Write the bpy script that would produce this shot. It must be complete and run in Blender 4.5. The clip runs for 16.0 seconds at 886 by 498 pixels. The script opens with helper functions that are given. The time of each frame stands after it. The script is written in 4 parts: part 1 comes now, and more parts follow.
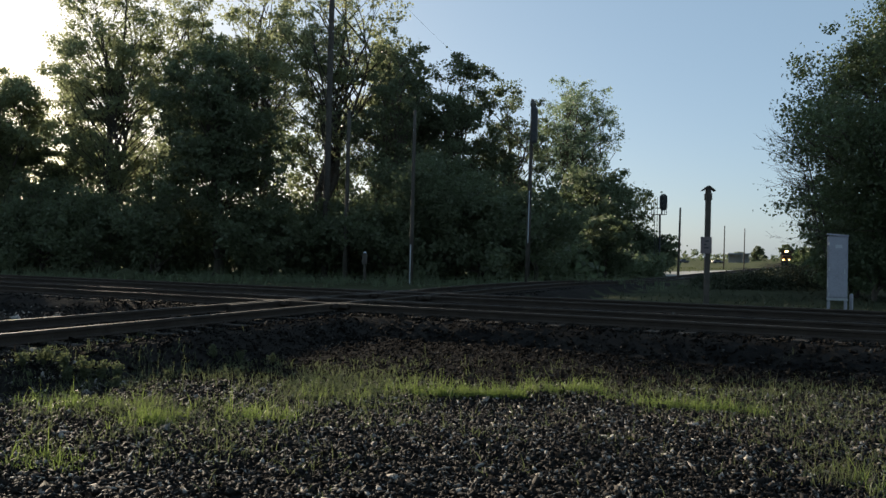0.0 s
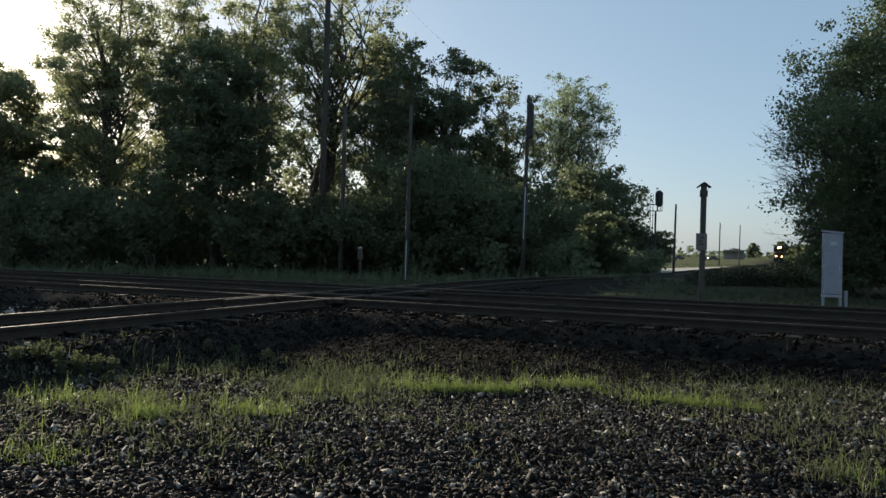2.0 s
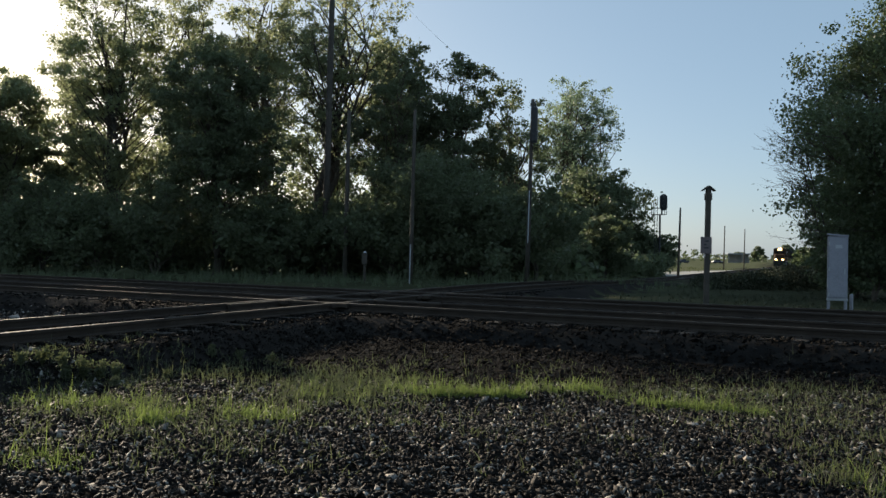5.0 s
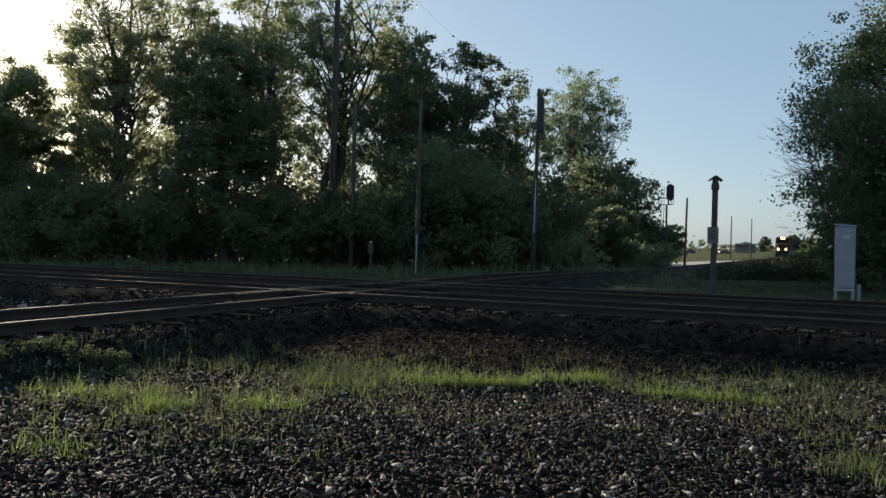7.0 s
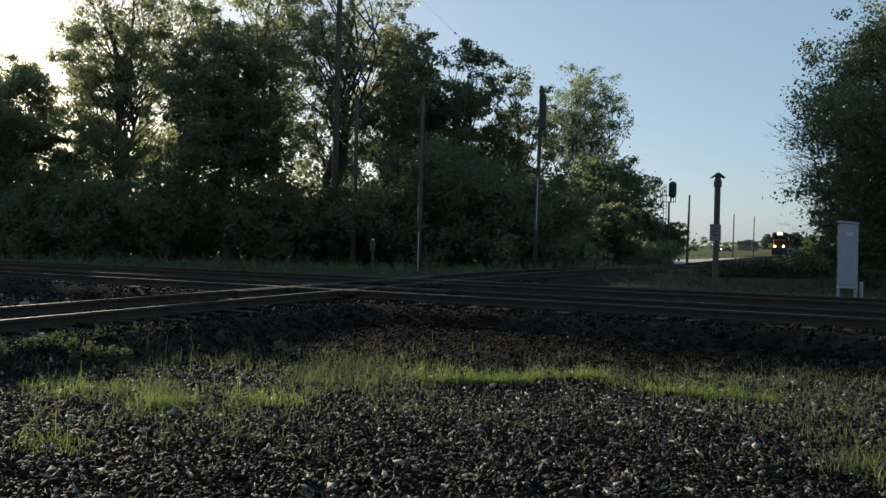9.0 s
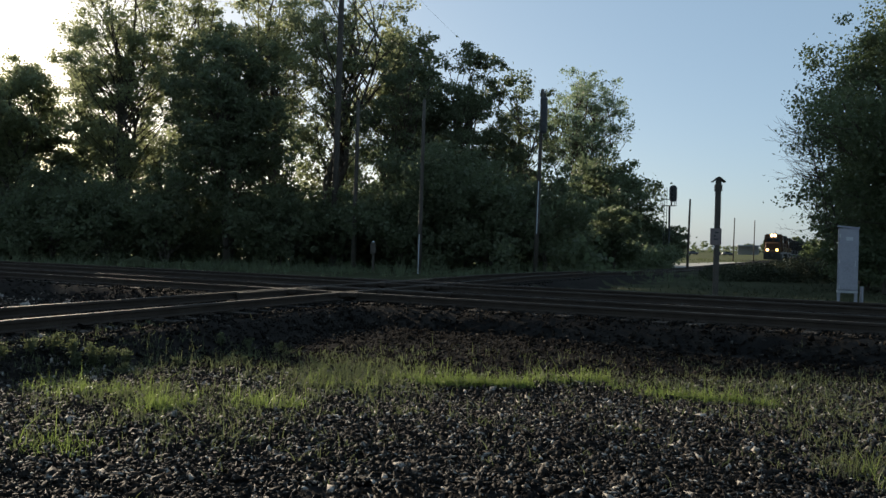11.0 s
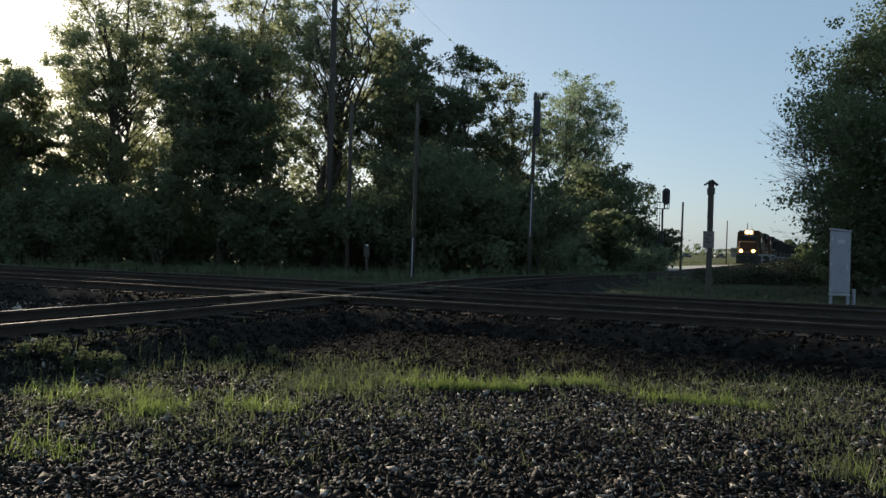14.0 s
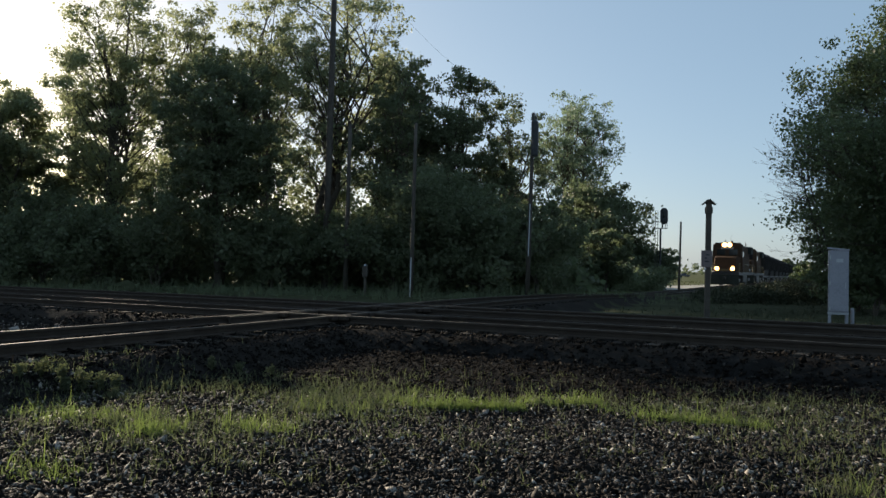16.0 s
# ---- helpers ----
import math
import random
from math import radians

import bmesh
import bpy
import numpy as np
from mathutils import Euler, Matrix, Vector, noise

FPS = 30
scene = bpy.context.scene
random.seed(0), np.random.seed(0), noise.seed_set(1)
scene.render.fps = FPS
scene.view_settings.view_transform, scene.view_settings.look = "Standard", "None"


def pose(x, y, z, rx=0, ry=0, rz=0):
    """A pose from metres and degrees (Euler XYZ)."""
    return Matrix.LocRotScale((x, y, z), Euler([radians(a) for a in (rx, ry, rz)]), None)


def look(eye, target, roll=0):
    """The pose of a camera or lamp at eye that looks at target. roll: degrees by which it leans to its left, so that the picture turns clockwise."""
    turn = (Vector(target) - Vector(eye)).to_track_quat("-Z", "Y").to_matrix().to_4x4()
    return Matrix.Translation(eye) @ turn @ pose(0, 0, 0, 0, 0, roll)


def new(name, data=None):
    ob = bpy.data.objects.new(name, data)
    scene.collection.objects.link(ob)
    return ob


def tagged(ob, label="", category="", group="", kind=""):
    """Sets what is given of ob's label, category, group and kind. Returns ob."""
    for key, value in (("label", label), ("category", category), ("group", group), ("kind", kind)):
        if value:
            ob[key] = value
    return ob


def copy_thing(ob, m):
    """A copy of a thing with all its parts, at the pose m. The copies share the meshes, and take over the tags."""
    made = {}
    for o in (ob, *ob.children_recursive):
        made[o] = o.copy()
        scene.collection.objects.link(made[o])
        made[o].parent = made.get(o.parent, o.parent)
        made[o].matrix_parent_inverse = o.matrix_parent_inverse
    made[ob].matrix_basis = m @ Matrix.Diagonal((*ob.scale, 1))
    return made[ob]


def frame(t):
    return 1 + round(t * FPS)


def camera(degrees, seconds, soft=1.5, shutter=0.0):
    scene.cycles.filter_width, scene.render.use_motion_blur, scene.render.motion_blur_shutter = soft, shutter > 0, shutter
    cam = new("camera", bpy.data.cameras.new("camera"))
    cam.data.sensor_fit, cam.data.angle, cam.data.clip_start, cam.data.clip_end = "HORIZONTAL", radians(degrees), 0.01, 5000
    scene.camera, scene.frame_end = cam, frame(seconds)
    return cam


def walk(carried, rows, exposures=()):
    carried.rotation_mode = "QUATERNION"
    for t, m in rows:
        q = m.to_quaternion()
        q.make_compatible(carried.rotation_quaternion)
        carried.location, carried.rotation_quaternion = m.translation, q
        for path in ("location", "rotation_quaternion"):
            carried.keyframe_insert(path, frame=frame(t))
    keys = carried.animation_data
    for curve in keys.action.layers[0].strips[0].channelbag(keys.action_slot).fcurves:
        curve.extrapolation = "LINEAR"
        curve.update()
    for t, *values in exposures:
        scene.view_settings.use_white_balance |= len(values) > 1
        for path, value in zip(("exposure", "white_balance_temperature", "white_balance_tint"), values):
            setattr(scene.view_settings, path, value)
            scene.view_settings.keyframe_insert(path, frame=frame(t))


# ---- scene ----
cam = camera(55.0, 16.0, soft=1.5)
PATH = [
    (0, (0.001, 0.002, 1.0), (0.001, 2.001, 1.011), 0.9),
    (0.5, (0.008, 0.003, 1.0), (0.011, 2.003, 1.013), 0.8),
    (1, (0.01, 0.009, 0.994), (0.015, 2.009, 1.004), 0.9),
    (1.5, (0.007, 0.009, 0.996), (0.014, 2.009, 1.0), 1.0),
    (2, (0.007, 0.006, 0.998), (0.017, 2.006, 0.999), 1.1),
    (2.5, (0.005, 0.003, 1.001), (0.014, 2.003, 1.011), 1.1),
    (3, (0.006, 0.009, 0.997), (0.008, 2.009, 1.012), 1.1),
    (3.5, (0.007, 0.018, 0.994), (0.01, 2.018, 1.008), 1.0),
    (4, (0.007, 0.004, 1.0), (0.015, 2.004, 1.013), 1.0),
    (6.5, (0.009, 0.037, 0.992), (-0.007, 2.037, 0.988), 0.9),
    (7, (0.008, 0.022, 0.996), (-0.006, 2.022, 0.983), 1.0),
    (7.5, (0.013, 0.022, 0.99), (0.002, 2.022, 0.972), 1.2),
    (8, (0.014, 0.024, 0.991), (0.004, 2.024, 0.971), 1.2),
    (8.5, (0.007, 0.03, 0.989), (-0.005, 2.03, 0.97), 1.1),
    (9, (0.012, 0.033, 0.988), (-0.007, 2.033, 0.969), 1.0),
    (11.5, (0.006, 0.022, 0.991), (-0.01, 2.022, 0.982), 1.4),
    (12, (0.004, 0.023, 0.992), (-0.004, 2.023, 0.986), 1.5),
    (12.5, (0.006, 0.022, 0.989), (-0.003, 2.022, 0.982), 1.4),
    (13, (0.01, 0.031, 0.989), (0.002, 2.031, 0.983), 1.2),
    (13.5, (0.011, 0.021, 0.991), (0.003, 2.021, 0.985), 1.2),
    (14, (0.011, 0.022, 0.994), (0.006, 2.021, 0.989), 1.2),
    (14.5, (0.011, 0.031, 0.995), (0.007, 2.031, 0.995), 1.5),
    (15, (0.011, 0.032, 0.99), (0.002, 2.032, 1.001), 1.3),
    (15.5, (0.009, 0.022, 0.988), (-0.005, 2.022, 1.02), 1.0),
    (16, (0.009, 0.023, 0.987), (0.007, 2.022, 1.029), 1.1),
]
walk(cam, [(t, look(eye, target, roll)) for t, eye, target, roll in PATH], [(0, 0.66, 7100, 10), (16, 0.66, 7100, 10)])

# ---- world and sun ----
SUN_AZ, SUN_EL = -36.5, 12.8          # degrees from +Y towards +X, and above the horizon
world = bpy.data.worlds.new("world")
scene.world = world
world.use_nodes = True
wn = world.node_tree
sky = wn.nodes.new("ShaderNodeTexSky")
sky.sky_type, sky.sun_disc = "NISHITA", False
sky.sun_elevation, sky.sun_rotation = radians(SUN_EL), radians(SUN_AZ)
sky.air_density, sky.dust_density, sky.ozone_density = 0.71, 1.2, 1.42
wn.nodes["Background"].inputs[1].default_value = 0.115
haze = wn.nodes.new("ShaderNodeMix")          # thin even summer haze over the whole sky
haze.data_type = "RGBA"
haze.inputs[0].default_value = 0.6
haze.inputs[7].default_value = (1.6, 2.62, 3.8, 1)
wn.links.new(sky.outputs[0], haze.inputs[6])
wn.links.new(haze.outputs[2], wn.nodes["Background"].inputs[0])
sun_data = bpy.data.lights.new("sun", "SUN")
sun_data.energy, sun_data.angle, sun_data.color = 5.0, radians(0.5), (1.0, 0.89, 0.74)
sun = new("sun", sun_data)
az, el = radians(SUN_AZ), radians(SUN_EL)
sun_dir = Vector((math.sin(az) * math.cos(el), math.cos(az) * math.cos(el), math.sin(el)))
sun.matrix_world = look(sun_dir * 200, (0, 0, 0))


# ---- materials ----
def ramp_colors(ramp, stops):
    while len(ramp.elements) < len(stops):
        ramp.elements.new(0.5)
    for e, (p, c) in zip(ramp.elements, stops):
        e.position, e.color = p, (*c, 1)


def surface(name, stops, scale=6.0, rough=0.8, metal=0.0, bump=0.3, fine=60.0, island=0.0, objects=0.0, spec=0.5):
    """Base colour from two scales of noise through a ramp, with fine relief."""
    m = bpy.data.materials.new(name)
    m.use_nodes = True
    t = m.node_tree
    b = t.nodes["Principled BSDF"]
    co = t.nodes.new("ShaderNodeTexCoord")
    n1, n2 = t.nodes.new("ShaderNodeTexNoise"), t.nodes.new("ShaderNodeTexNoise")
    n1.inputs["Scale"].default_value, n1.inputs["Detail"].default_value = scale, 6
    n2.inputs["Scale"].default_value, n2.inputs["Detail"].default_value = fine, 4
    for n in (n1, n2):
        t.links.new(co.outputs["Object"], n.inputs["Vector"])
    mix = t.nodes.new("ShaderNodeMath")
    mix.operation = "MULTIPLY_ADD"
    mix.inputs[1].default_value = 0.45
    t.links.new(n2.outputs["Fac"], mix.inputs[0])
    half = t.nodes.new("ShaderNodeMath")
    half.operation = "MULTIPLY"
    half.inputs[1].default_value = 0.55
    t.links.new(n1.outputs["Fac"], half.inputs[0])
    t.links.new(half.outputs[0], mix.inputs[2])
    fac = mix.outputs[0]
    for amount, kind, out in ((island, "ShaderNodeNewGeometry", "Random Per Island"), (objects, "ShaderNodeObjectInfo", "Random")):
        if amount:
            g = t.nodes.new(kind)
            a = t.nodes.new("ShaderNodeMath")
            a.operation = "MULTIPLY_ADD"
            a.inputs[1].default_value = amount
            t.links.new(g.outputs[out], a.inputs[0])
            s = t.nodes.new("ShaderNodeMath")
            s.operation = "SUBTRACT"
            s.inputs[1].default_value = amount / 2
            t.links.new(fac, s.inputs[0])
            t.links.new(s.outputs[0], a.inputs[2])
            fac = a.outputs[0]
    r = t.nodes.new("ShaderNodeValToRGB")
    ramp_colors(r.color_ramp, stops)
    t.links.new(fac, r.inputs[0])
    t.links.new(r.outputs[0], b.inputs["Base Color"])
    b.inputs["Roughness"].default_value, b.inputs["Metallic"].default_value = rough, metal
    b.inputs["Specular IOR Level"].default_value = spec
    if bump:
        bp = t.nodes.new("ShaderNodeBump")
        bp.inputs["Strength"].default_value, bp.inputs["Distance"].default_value = bump, 0.02
        t.links.new(n2.outputs["Fac"], bp.inputs["Height"])
        t.links.new(bp.outputs[0], b.inputs["Normal"])
    return m


def leafy(name, dark, light, through_color, share=0.45, rough=0.5):
    """A thin leaf: reflects and lets light through."""
    m = bpy.data.materials.new(name)
    m.use_nodes = True
    t = m.node_tree
    b = t.nodes["Principled BSDF"]
    g = t.nodes.new("ShaderNodeNewGeometry")
    r = t.nodes.new("ShaderNodeValToRGB")
    ramp_colors(r.color_ramp, [(0.0, dark), (1.0, light)])
    t.links.new(g.outputs["Random Per Island"], r.inputs[0])
    t.links.new(r.outputs[0], b.inputs["Base Color"])
    b.inputs["Roughness"].default_value = rough
    b.inputs["Specular IOR Level"].default_value = 0.25
    tr = t.nodes.new("ShaderNodeBsdfTranslucent")
    tr.inputs[0].default_value = (*through_color, 1)
    mx = t.nodes.new("ShaderNodeMixShader")
    mx.inputs[0].default_value = share
    t.links.new(b.outputs[0], mx.inputs[1])
    t.links.new(tr.outputs[0], mx.inputs[2])
    t.links.new(mx.outputs[0], t.nodes["Material Output"].inputs[0])
    return m


def glow(name, color, strength):
    m = bpy.data.materials.new(name)
    m.use_nodes = True
    b = m.node_tree.nodes["Principled BSDF"]
    b.inputs["Base Color"].default_value = (*color, 1)
    b.inputs["Emission Color"].default_value = (*color, 1)
    b.inputs["Emission Strength"].default_value = strength
    return m


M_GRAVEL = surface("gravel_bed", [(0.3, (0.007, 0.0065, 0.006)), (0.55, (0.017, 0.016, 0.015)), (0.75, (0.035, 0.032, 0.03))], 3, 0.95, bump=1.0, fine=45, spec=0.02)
# palest stops: light stones, which also stand in for sun glints
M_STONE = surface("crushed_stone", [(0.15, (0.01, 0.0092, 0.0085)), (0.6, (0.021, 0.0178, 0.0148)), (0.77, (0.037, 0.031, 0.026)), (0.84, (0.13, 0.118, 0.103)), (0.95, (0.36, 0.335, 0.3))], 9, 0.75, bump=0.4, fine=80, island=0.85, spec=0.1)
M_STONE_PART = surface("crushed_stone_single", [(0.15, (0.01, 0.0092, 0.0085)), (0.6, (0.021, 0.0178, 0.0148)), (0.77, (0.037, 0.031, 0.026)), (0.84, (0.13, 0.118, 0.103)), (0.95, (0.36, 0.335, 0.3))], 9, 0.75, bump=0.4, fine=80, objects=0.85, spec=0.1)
# ballast stone, its colour darkened to paint in the shade of the trees
M_STONE_SHADED = surface("shaded_ballast_stone", [(0.15, (0.007, 0.0063, 0.0057)), (0.6, (0.0145, 0.0122, 0.01)), (0.8, (0.026, 0.022, 0.018)), (0.9, (0.035, 0.031, 0.027)), (0.95, (0.1, 0.09, 0.08))], 9, 0.95, bump=0.4, fine=80, island=0.85, spec=0.03)
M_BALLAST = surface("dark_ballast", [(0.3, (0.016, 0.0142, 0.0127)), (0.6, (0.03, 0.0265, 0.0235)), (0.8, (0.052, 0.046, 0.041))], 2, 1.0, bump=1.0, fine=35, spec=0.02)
M_VERGE = surface("verge_soil", [(0.3, (0.026, 0.03, 0.016)), (0.55, (0.05, 0.054, 0.03)), (0.8, (0.08, 0.075, 0.05))], 0.7, 1.0, bump=0.8, fine=14, spec=0.02)
M_FIELD = surface("field_grass", [(0.3, (0.04, 0.055, 0.02)), (0.5, (0.075, 0.085, 0.035)), (0.7, (0.13, 0.12, 0.06))], 0.06, 1.0, bump=0.6, fine=1.5, spec=0.05)
M_LOT = surface("pale_gravel_lot", [(0.3, (0.26, 0.24, 0.21)), (0.6, (0.38, 0.36, 0.32)), (0.8, (0.46, 0.44, 0.4))], 0.4, 0.95, bump=0.5, fine=9)
# pale copy of the ballast, with sunlight put into its colour
M_BALLAST_SUNLIT = surface("sunlit_ballast", [(0.3, (0.12, 0.115, 0.1)), (0.6, (0.21, 0.2, 0.18)), (0.8, (0.3, 0.285, 0.26))], 0.6, 0.95, bump=0.6, fine=12, spec=0.1)
M_RAIL = surface("rusted_rail_steel", [(0.3, (0.034, 0.026, 0.021)), (0.6, (0.06, 0.046, 0.036)), (0.8, (0.09, 0.068, 0.054))], 4, 0.9, 0.0, bump=0.3, fine=60, spec=0.1)
M_RAILTOP = surface("polished_rail_head", [(0.3, (0.06, 0.057, 0.053)), (0.7, (0.11, 0.104, 0.097))], 2, 0.75, 1.0, bump=0.05, fine=30)
M_TIE = surface("creosote_timber", [(0.3, (0.02, 0.017, 0.014)), (0.6, (0.045, 0.038, 0.032)), (0.8, (0.11, 0.094, 0.08))], 5, 0.95, bump=0.6, fine=40, objects=0.5, spec=0.15)
M_WOOD = surface("weathered_pole_wood", [(0.3, (0.04, 0.032, 0.025)), (0.6, (0.085, 0.07, 0.056)), (0.8, (0.14, 0.12, 0.1))], 3, 0.9, bump=0.6, fine=30)
M_GALV = surface("galvanised_steel", [(0.3, (0.32, 0.33, 0.34)), (0.7, (0.5, 0.51, 0.52))], 6, 0.5, 0.7, bump=0.1, fine=40)
M_DARKSTEEL = surface("dark_painted_steel", [(0.3, (0.02, 0.02, 0.022)), (0.7, (0.05, 0.05, 0.052))], 6, 0.55, 0.2, bump=0.1, fine=40)
M_CASE = surface("pale_painted_case", [(0.25, (0.2, 0.2, 0.225)), (0.5, (0.29, 0.285, 0.32)), (0.8, (0.34, 0.335, 0.36))], 2.5, 0.5, 0.1, bump=0.08, fine=25)
M_LABEL = surface("faded_white_plate", [(0.3, (0.4, 0.4, 0.42)), (0.7, (0.5, 0.5, 0.52))], 20, 0.6, bump=0.05)
M_RUSTY_SIGN = surface("faded_sign_face", [(0.3, (0.12, 0.085, 0.08)), (0.55, (0.17, 0.13, 0.125)), (0.8, (0.22, 0.19, 0.18))], 6, 0.6, bump=0.1)
M_BARK = surface("grey_brown_bark", [(0.3, (0.04, 0.033, 0.026)), (0.6, (0.11, 0.09, 0.07)), (0.8, (0.18, 0.155, 0.13))], 2.5, 0.95, bump=0.9, fine=18)
M_TWIG = surface("bare_grey_twig", [(0.3, (0.045, 0.04, 0.033)), (0.7, (0.1, 0.09, 0.075))], 5, 0.9, bump=0.2)
M_LEAF_TALL = leafy("cottonwood_leaf", (0.075, 0.092, 0.05), (0.14, 0.16, 0.09), (0.37, 0.41, 0.23), 0.52)
M_LEAF_DARK = leafy("dense_broad_leaf", (0.075, 0.087, 0.05), (0.12, 0.135, 0.08), (0.18, 0.23, 0.12), 0.4)
M_LEAF_PALE = leafy("pale_poplar_leaf", (0.075, 0.1, 0.06), (0.14, 0.17, 0.105), (0.25, 0.34, 0.22), 0.48)
M_LEAF_RIGHT = leafy("maple_leaf", (0.06, 0.08, 0.048), (0.11, 0.135, 0.075), (0.17, 0.23, 0.1), 0.36)
M_GRASS = leafy("fresh_grass_blade", (0.07, 0.1, 0.024), (0.13, 0.17, 0.05), (0.185, 0.25, 0.07), 0.48)
M_WEED = leafy("weed_leaf", (0.05, 0.062, 0.034), (0.1, 0.112, 0.065), (0.13, 0.155, 0.07), 0.38, rough=0.75)
M_LOW = leafy("dull_low_weed", (0.04, 0.046, 0.028), (0.07, 0.076, 0.046), (0.05, 0.06, 0.03), 0.15, rough=0.85)
M_ORANGE = surface("dark_orange_paint", [(0.25, (0.034, 0.02, 0.013)), (0.5, (0.06, 0.034, 0.021)), (0.8, (0.09, 0.054, 0.034))], 0.9, 0.8, bump=0.05, fine=12, spec=0.1)
M_LOCODARK = surface("dark_green_paint", [(0.25, (0.015, 0.016, 0.014)), (0.7, (0.045, 0.05, 0.042))], 0.9, 0.8, bump=0.05, fine=12, spec=0.1)
M_YELLOW = surface("dusty_yellow_paint", [(0.25, (0.1, 0.066, 0.025)), (0.7, (0.16, 0.11, 0.04))], 2, 0.5, bump=0.05)
M_CAR = surface("dusty_grey_hopper_paint", [(0.25, (0.02, 0.018, 0.017)), (0.5, (0.036, 0.033, 0.031)), (0.8, (0.06, 0.055, 0.05))], 0.8, 0.85, bump=0.1, fine=10, spec=0.1)
M_GLASS = surface("dark_cab_glass", [(0.3, (0.01, 0.012, 0.014)), (0.7, (0.02, 0.022, 0.025))], 1, 0.08, bump=0)
M_LAMP = glow("headlight_lens", (1.0, 0.72, 0.36), 14)
# orange emission that imitates the bloom round each lens
M_LAMP_HALO = glow("headlight_halo", (1.0, 0.5, 0.16), 4.0)
M_ROOF = surface("shed_roof_metal", [(0.3, (0.2, 0.21, 0.22)), (0.7, (0.32, 0.33, 0.34))], 0.5, 0.6, 0.2, bump=0.1)
M_SHEDWALL = surface("shed_wall_paint", [(0.3, (0.2, 0.195, 0.19)), (0.7, (0.3, 0.295, 0.28))], 0.5, 0.8, bump=0.1)
M_AUTO = surface("dusty_car_paint", [(0.3, (0.03, 0.033, 0.04)), (0.7, (0.08, 0.085, 0.095))], 1, 0.35, 0.3, bump=0, objects=0.8)
M_RUBBER = surface("black_rubber", [(0.3, (0.012, 0.012, 0.012)), (0.7, (0.03, 0.03, 0.03))], 10, 0.8, bump=0.1)


# ---- mesh helpers ----
def box(bm, c, s, bevel=0.0, turn=None):
    made = bmesh.ops.create_cube(bm, size=1.0)
    vs = made["verts"]
    m = Matrix.Translation(c) @ (turn.to_4x4() if turn else Matrix()) @ Matrix.Diagonal((*s, 1))
    bmesh.ops.transform(bm, matrix=m, verts=vs)
    if bevel:
        es = list({e for v in vs for e in v.link_edges})
        bmesh.ops.bevel(bm, geom=es, offset=bevel, segments=2, affect="EDGES", profile=0.6)
    return bm


def tube(bm, pts, radii, seg=8, caps=True):
    """A tapered tube along points."""
    rings = []
    for i, p in enumerate(pts):
        p = Vector(p)
        a, b = Vector(pts[max(i - 1, 0)]), Vector(pts[min(i + 1, len(pts) - 1)])
        d = (b - a).normalized()
        u = d.orthogonal().normalized() if abs(d.z) > 0.98 else d.cross(Vector((0, 0, 1))).normalized()
        w = d.cross(u)
        rings.append([bm.verts.new(p + float(radii[i]) * (math.cos(k * math.tau / seg) * u + math.sin(k * math.tau / seg) * w)) for k in range(seg)])
    for r0, r1 in zip(rings, rings[1:]):
        for k in range(seg):
            bm.faces.new((r0[k], r0[(k + 1) % seg], r1[(k + 1) % seg], r1[k]))
    if caps:
        bm.faces.new(rings[0][::-1])
        bm.faces.new(rings[-1])
    return bm


def mesh_of(name, bm, material, smooth=False):
    bmesh.ops.recalc_face_normals(bm, faces=bm.faces[:])
    me = bpy.data.meshes.new(name)
    bm.to_mesh(me)
    bm.free()
    me.materials.append(material)
    if smooth:
        for p in me.polygons:
            p.use_smooth = True
    return me


def part(name, bm, material, parent=None, label="", smooth=False):
    ob = new(name, mesh_of(name, bm, material, smooth))
    ob.parent = parent
    if label:
        ob["label"] = label
    return ob


def piece(name, me, parent, m):
    ob = new(name, me)
    ob.parent = parent
    ob.matrix_basis = m
    return ob


def thing(name, m, label, category, group=""):
    e = new(name)
    e.empty_display_size = 0.3
    e.matrix_basis = m
    return tagged(e, label, category, group)


def raw_mesh(name, verts, faces, material, smooth=False):
    """A mesh straight from arrays of corners and of equal-sided faces."""
    me = bpy.data.meshes.new(name)
    n, k = faces.shape
    me.vertices.add(len(verts))
    me.vertices.foreach_set("co", np.asarray(verts, np.float32).ravel())
    me.loops.add(n * k)
    me.loops.foreach_set("vertex_index", faces.astype(np.int32).ravel())
    me.polygons.add(n)
    me.polygons.foreach_set("loop_start", np.arange(0, n * k, k, dtype=np.int32))
    if smooth:
        me.polygons.foreach_set("use_smooth", np.ones(n, bool))
    me.materials.append(material)
    me.update(calc_edges=True)
    return me


# ---- plan ----
MAIN_DIR, MAIN_N = Vector((-0.8712, 0.4909, 0)), Vector((0.4909, 0.8712, 0))
MAIN_MID = (14.29, 18.18)                    # the two main tracks, by their distance along MAIN_N
SIDE_DIR, SIDE_N = Vector((0.3947, 0.9188, 0)), Vector((0.9188, -0.3947, 0))
SIDE_MID = -9.23
HALF = 0.7535                                # half of the distance between rail heads
TIE_TOP, NEAR_Z = -0.15, -0.45


def grade(s):
    """Height of the crossing track's rails along SIDE_DIR: level at the diamond, then falling gently."""
    s = np.asarray(s, float)
    k = np.clip((s - 26) / 34, 0, 1)
    return -0.45 * k * k * (3 - 2 * k) - 0.0034 * np.clip(s - 80, 0, 340)


def sway(s):
    """How far the crossing track bends away from its straight line, along SIDE_N."""
    return 0.0115 * np.maximum(np.asarray(s, float) - 26, 0)


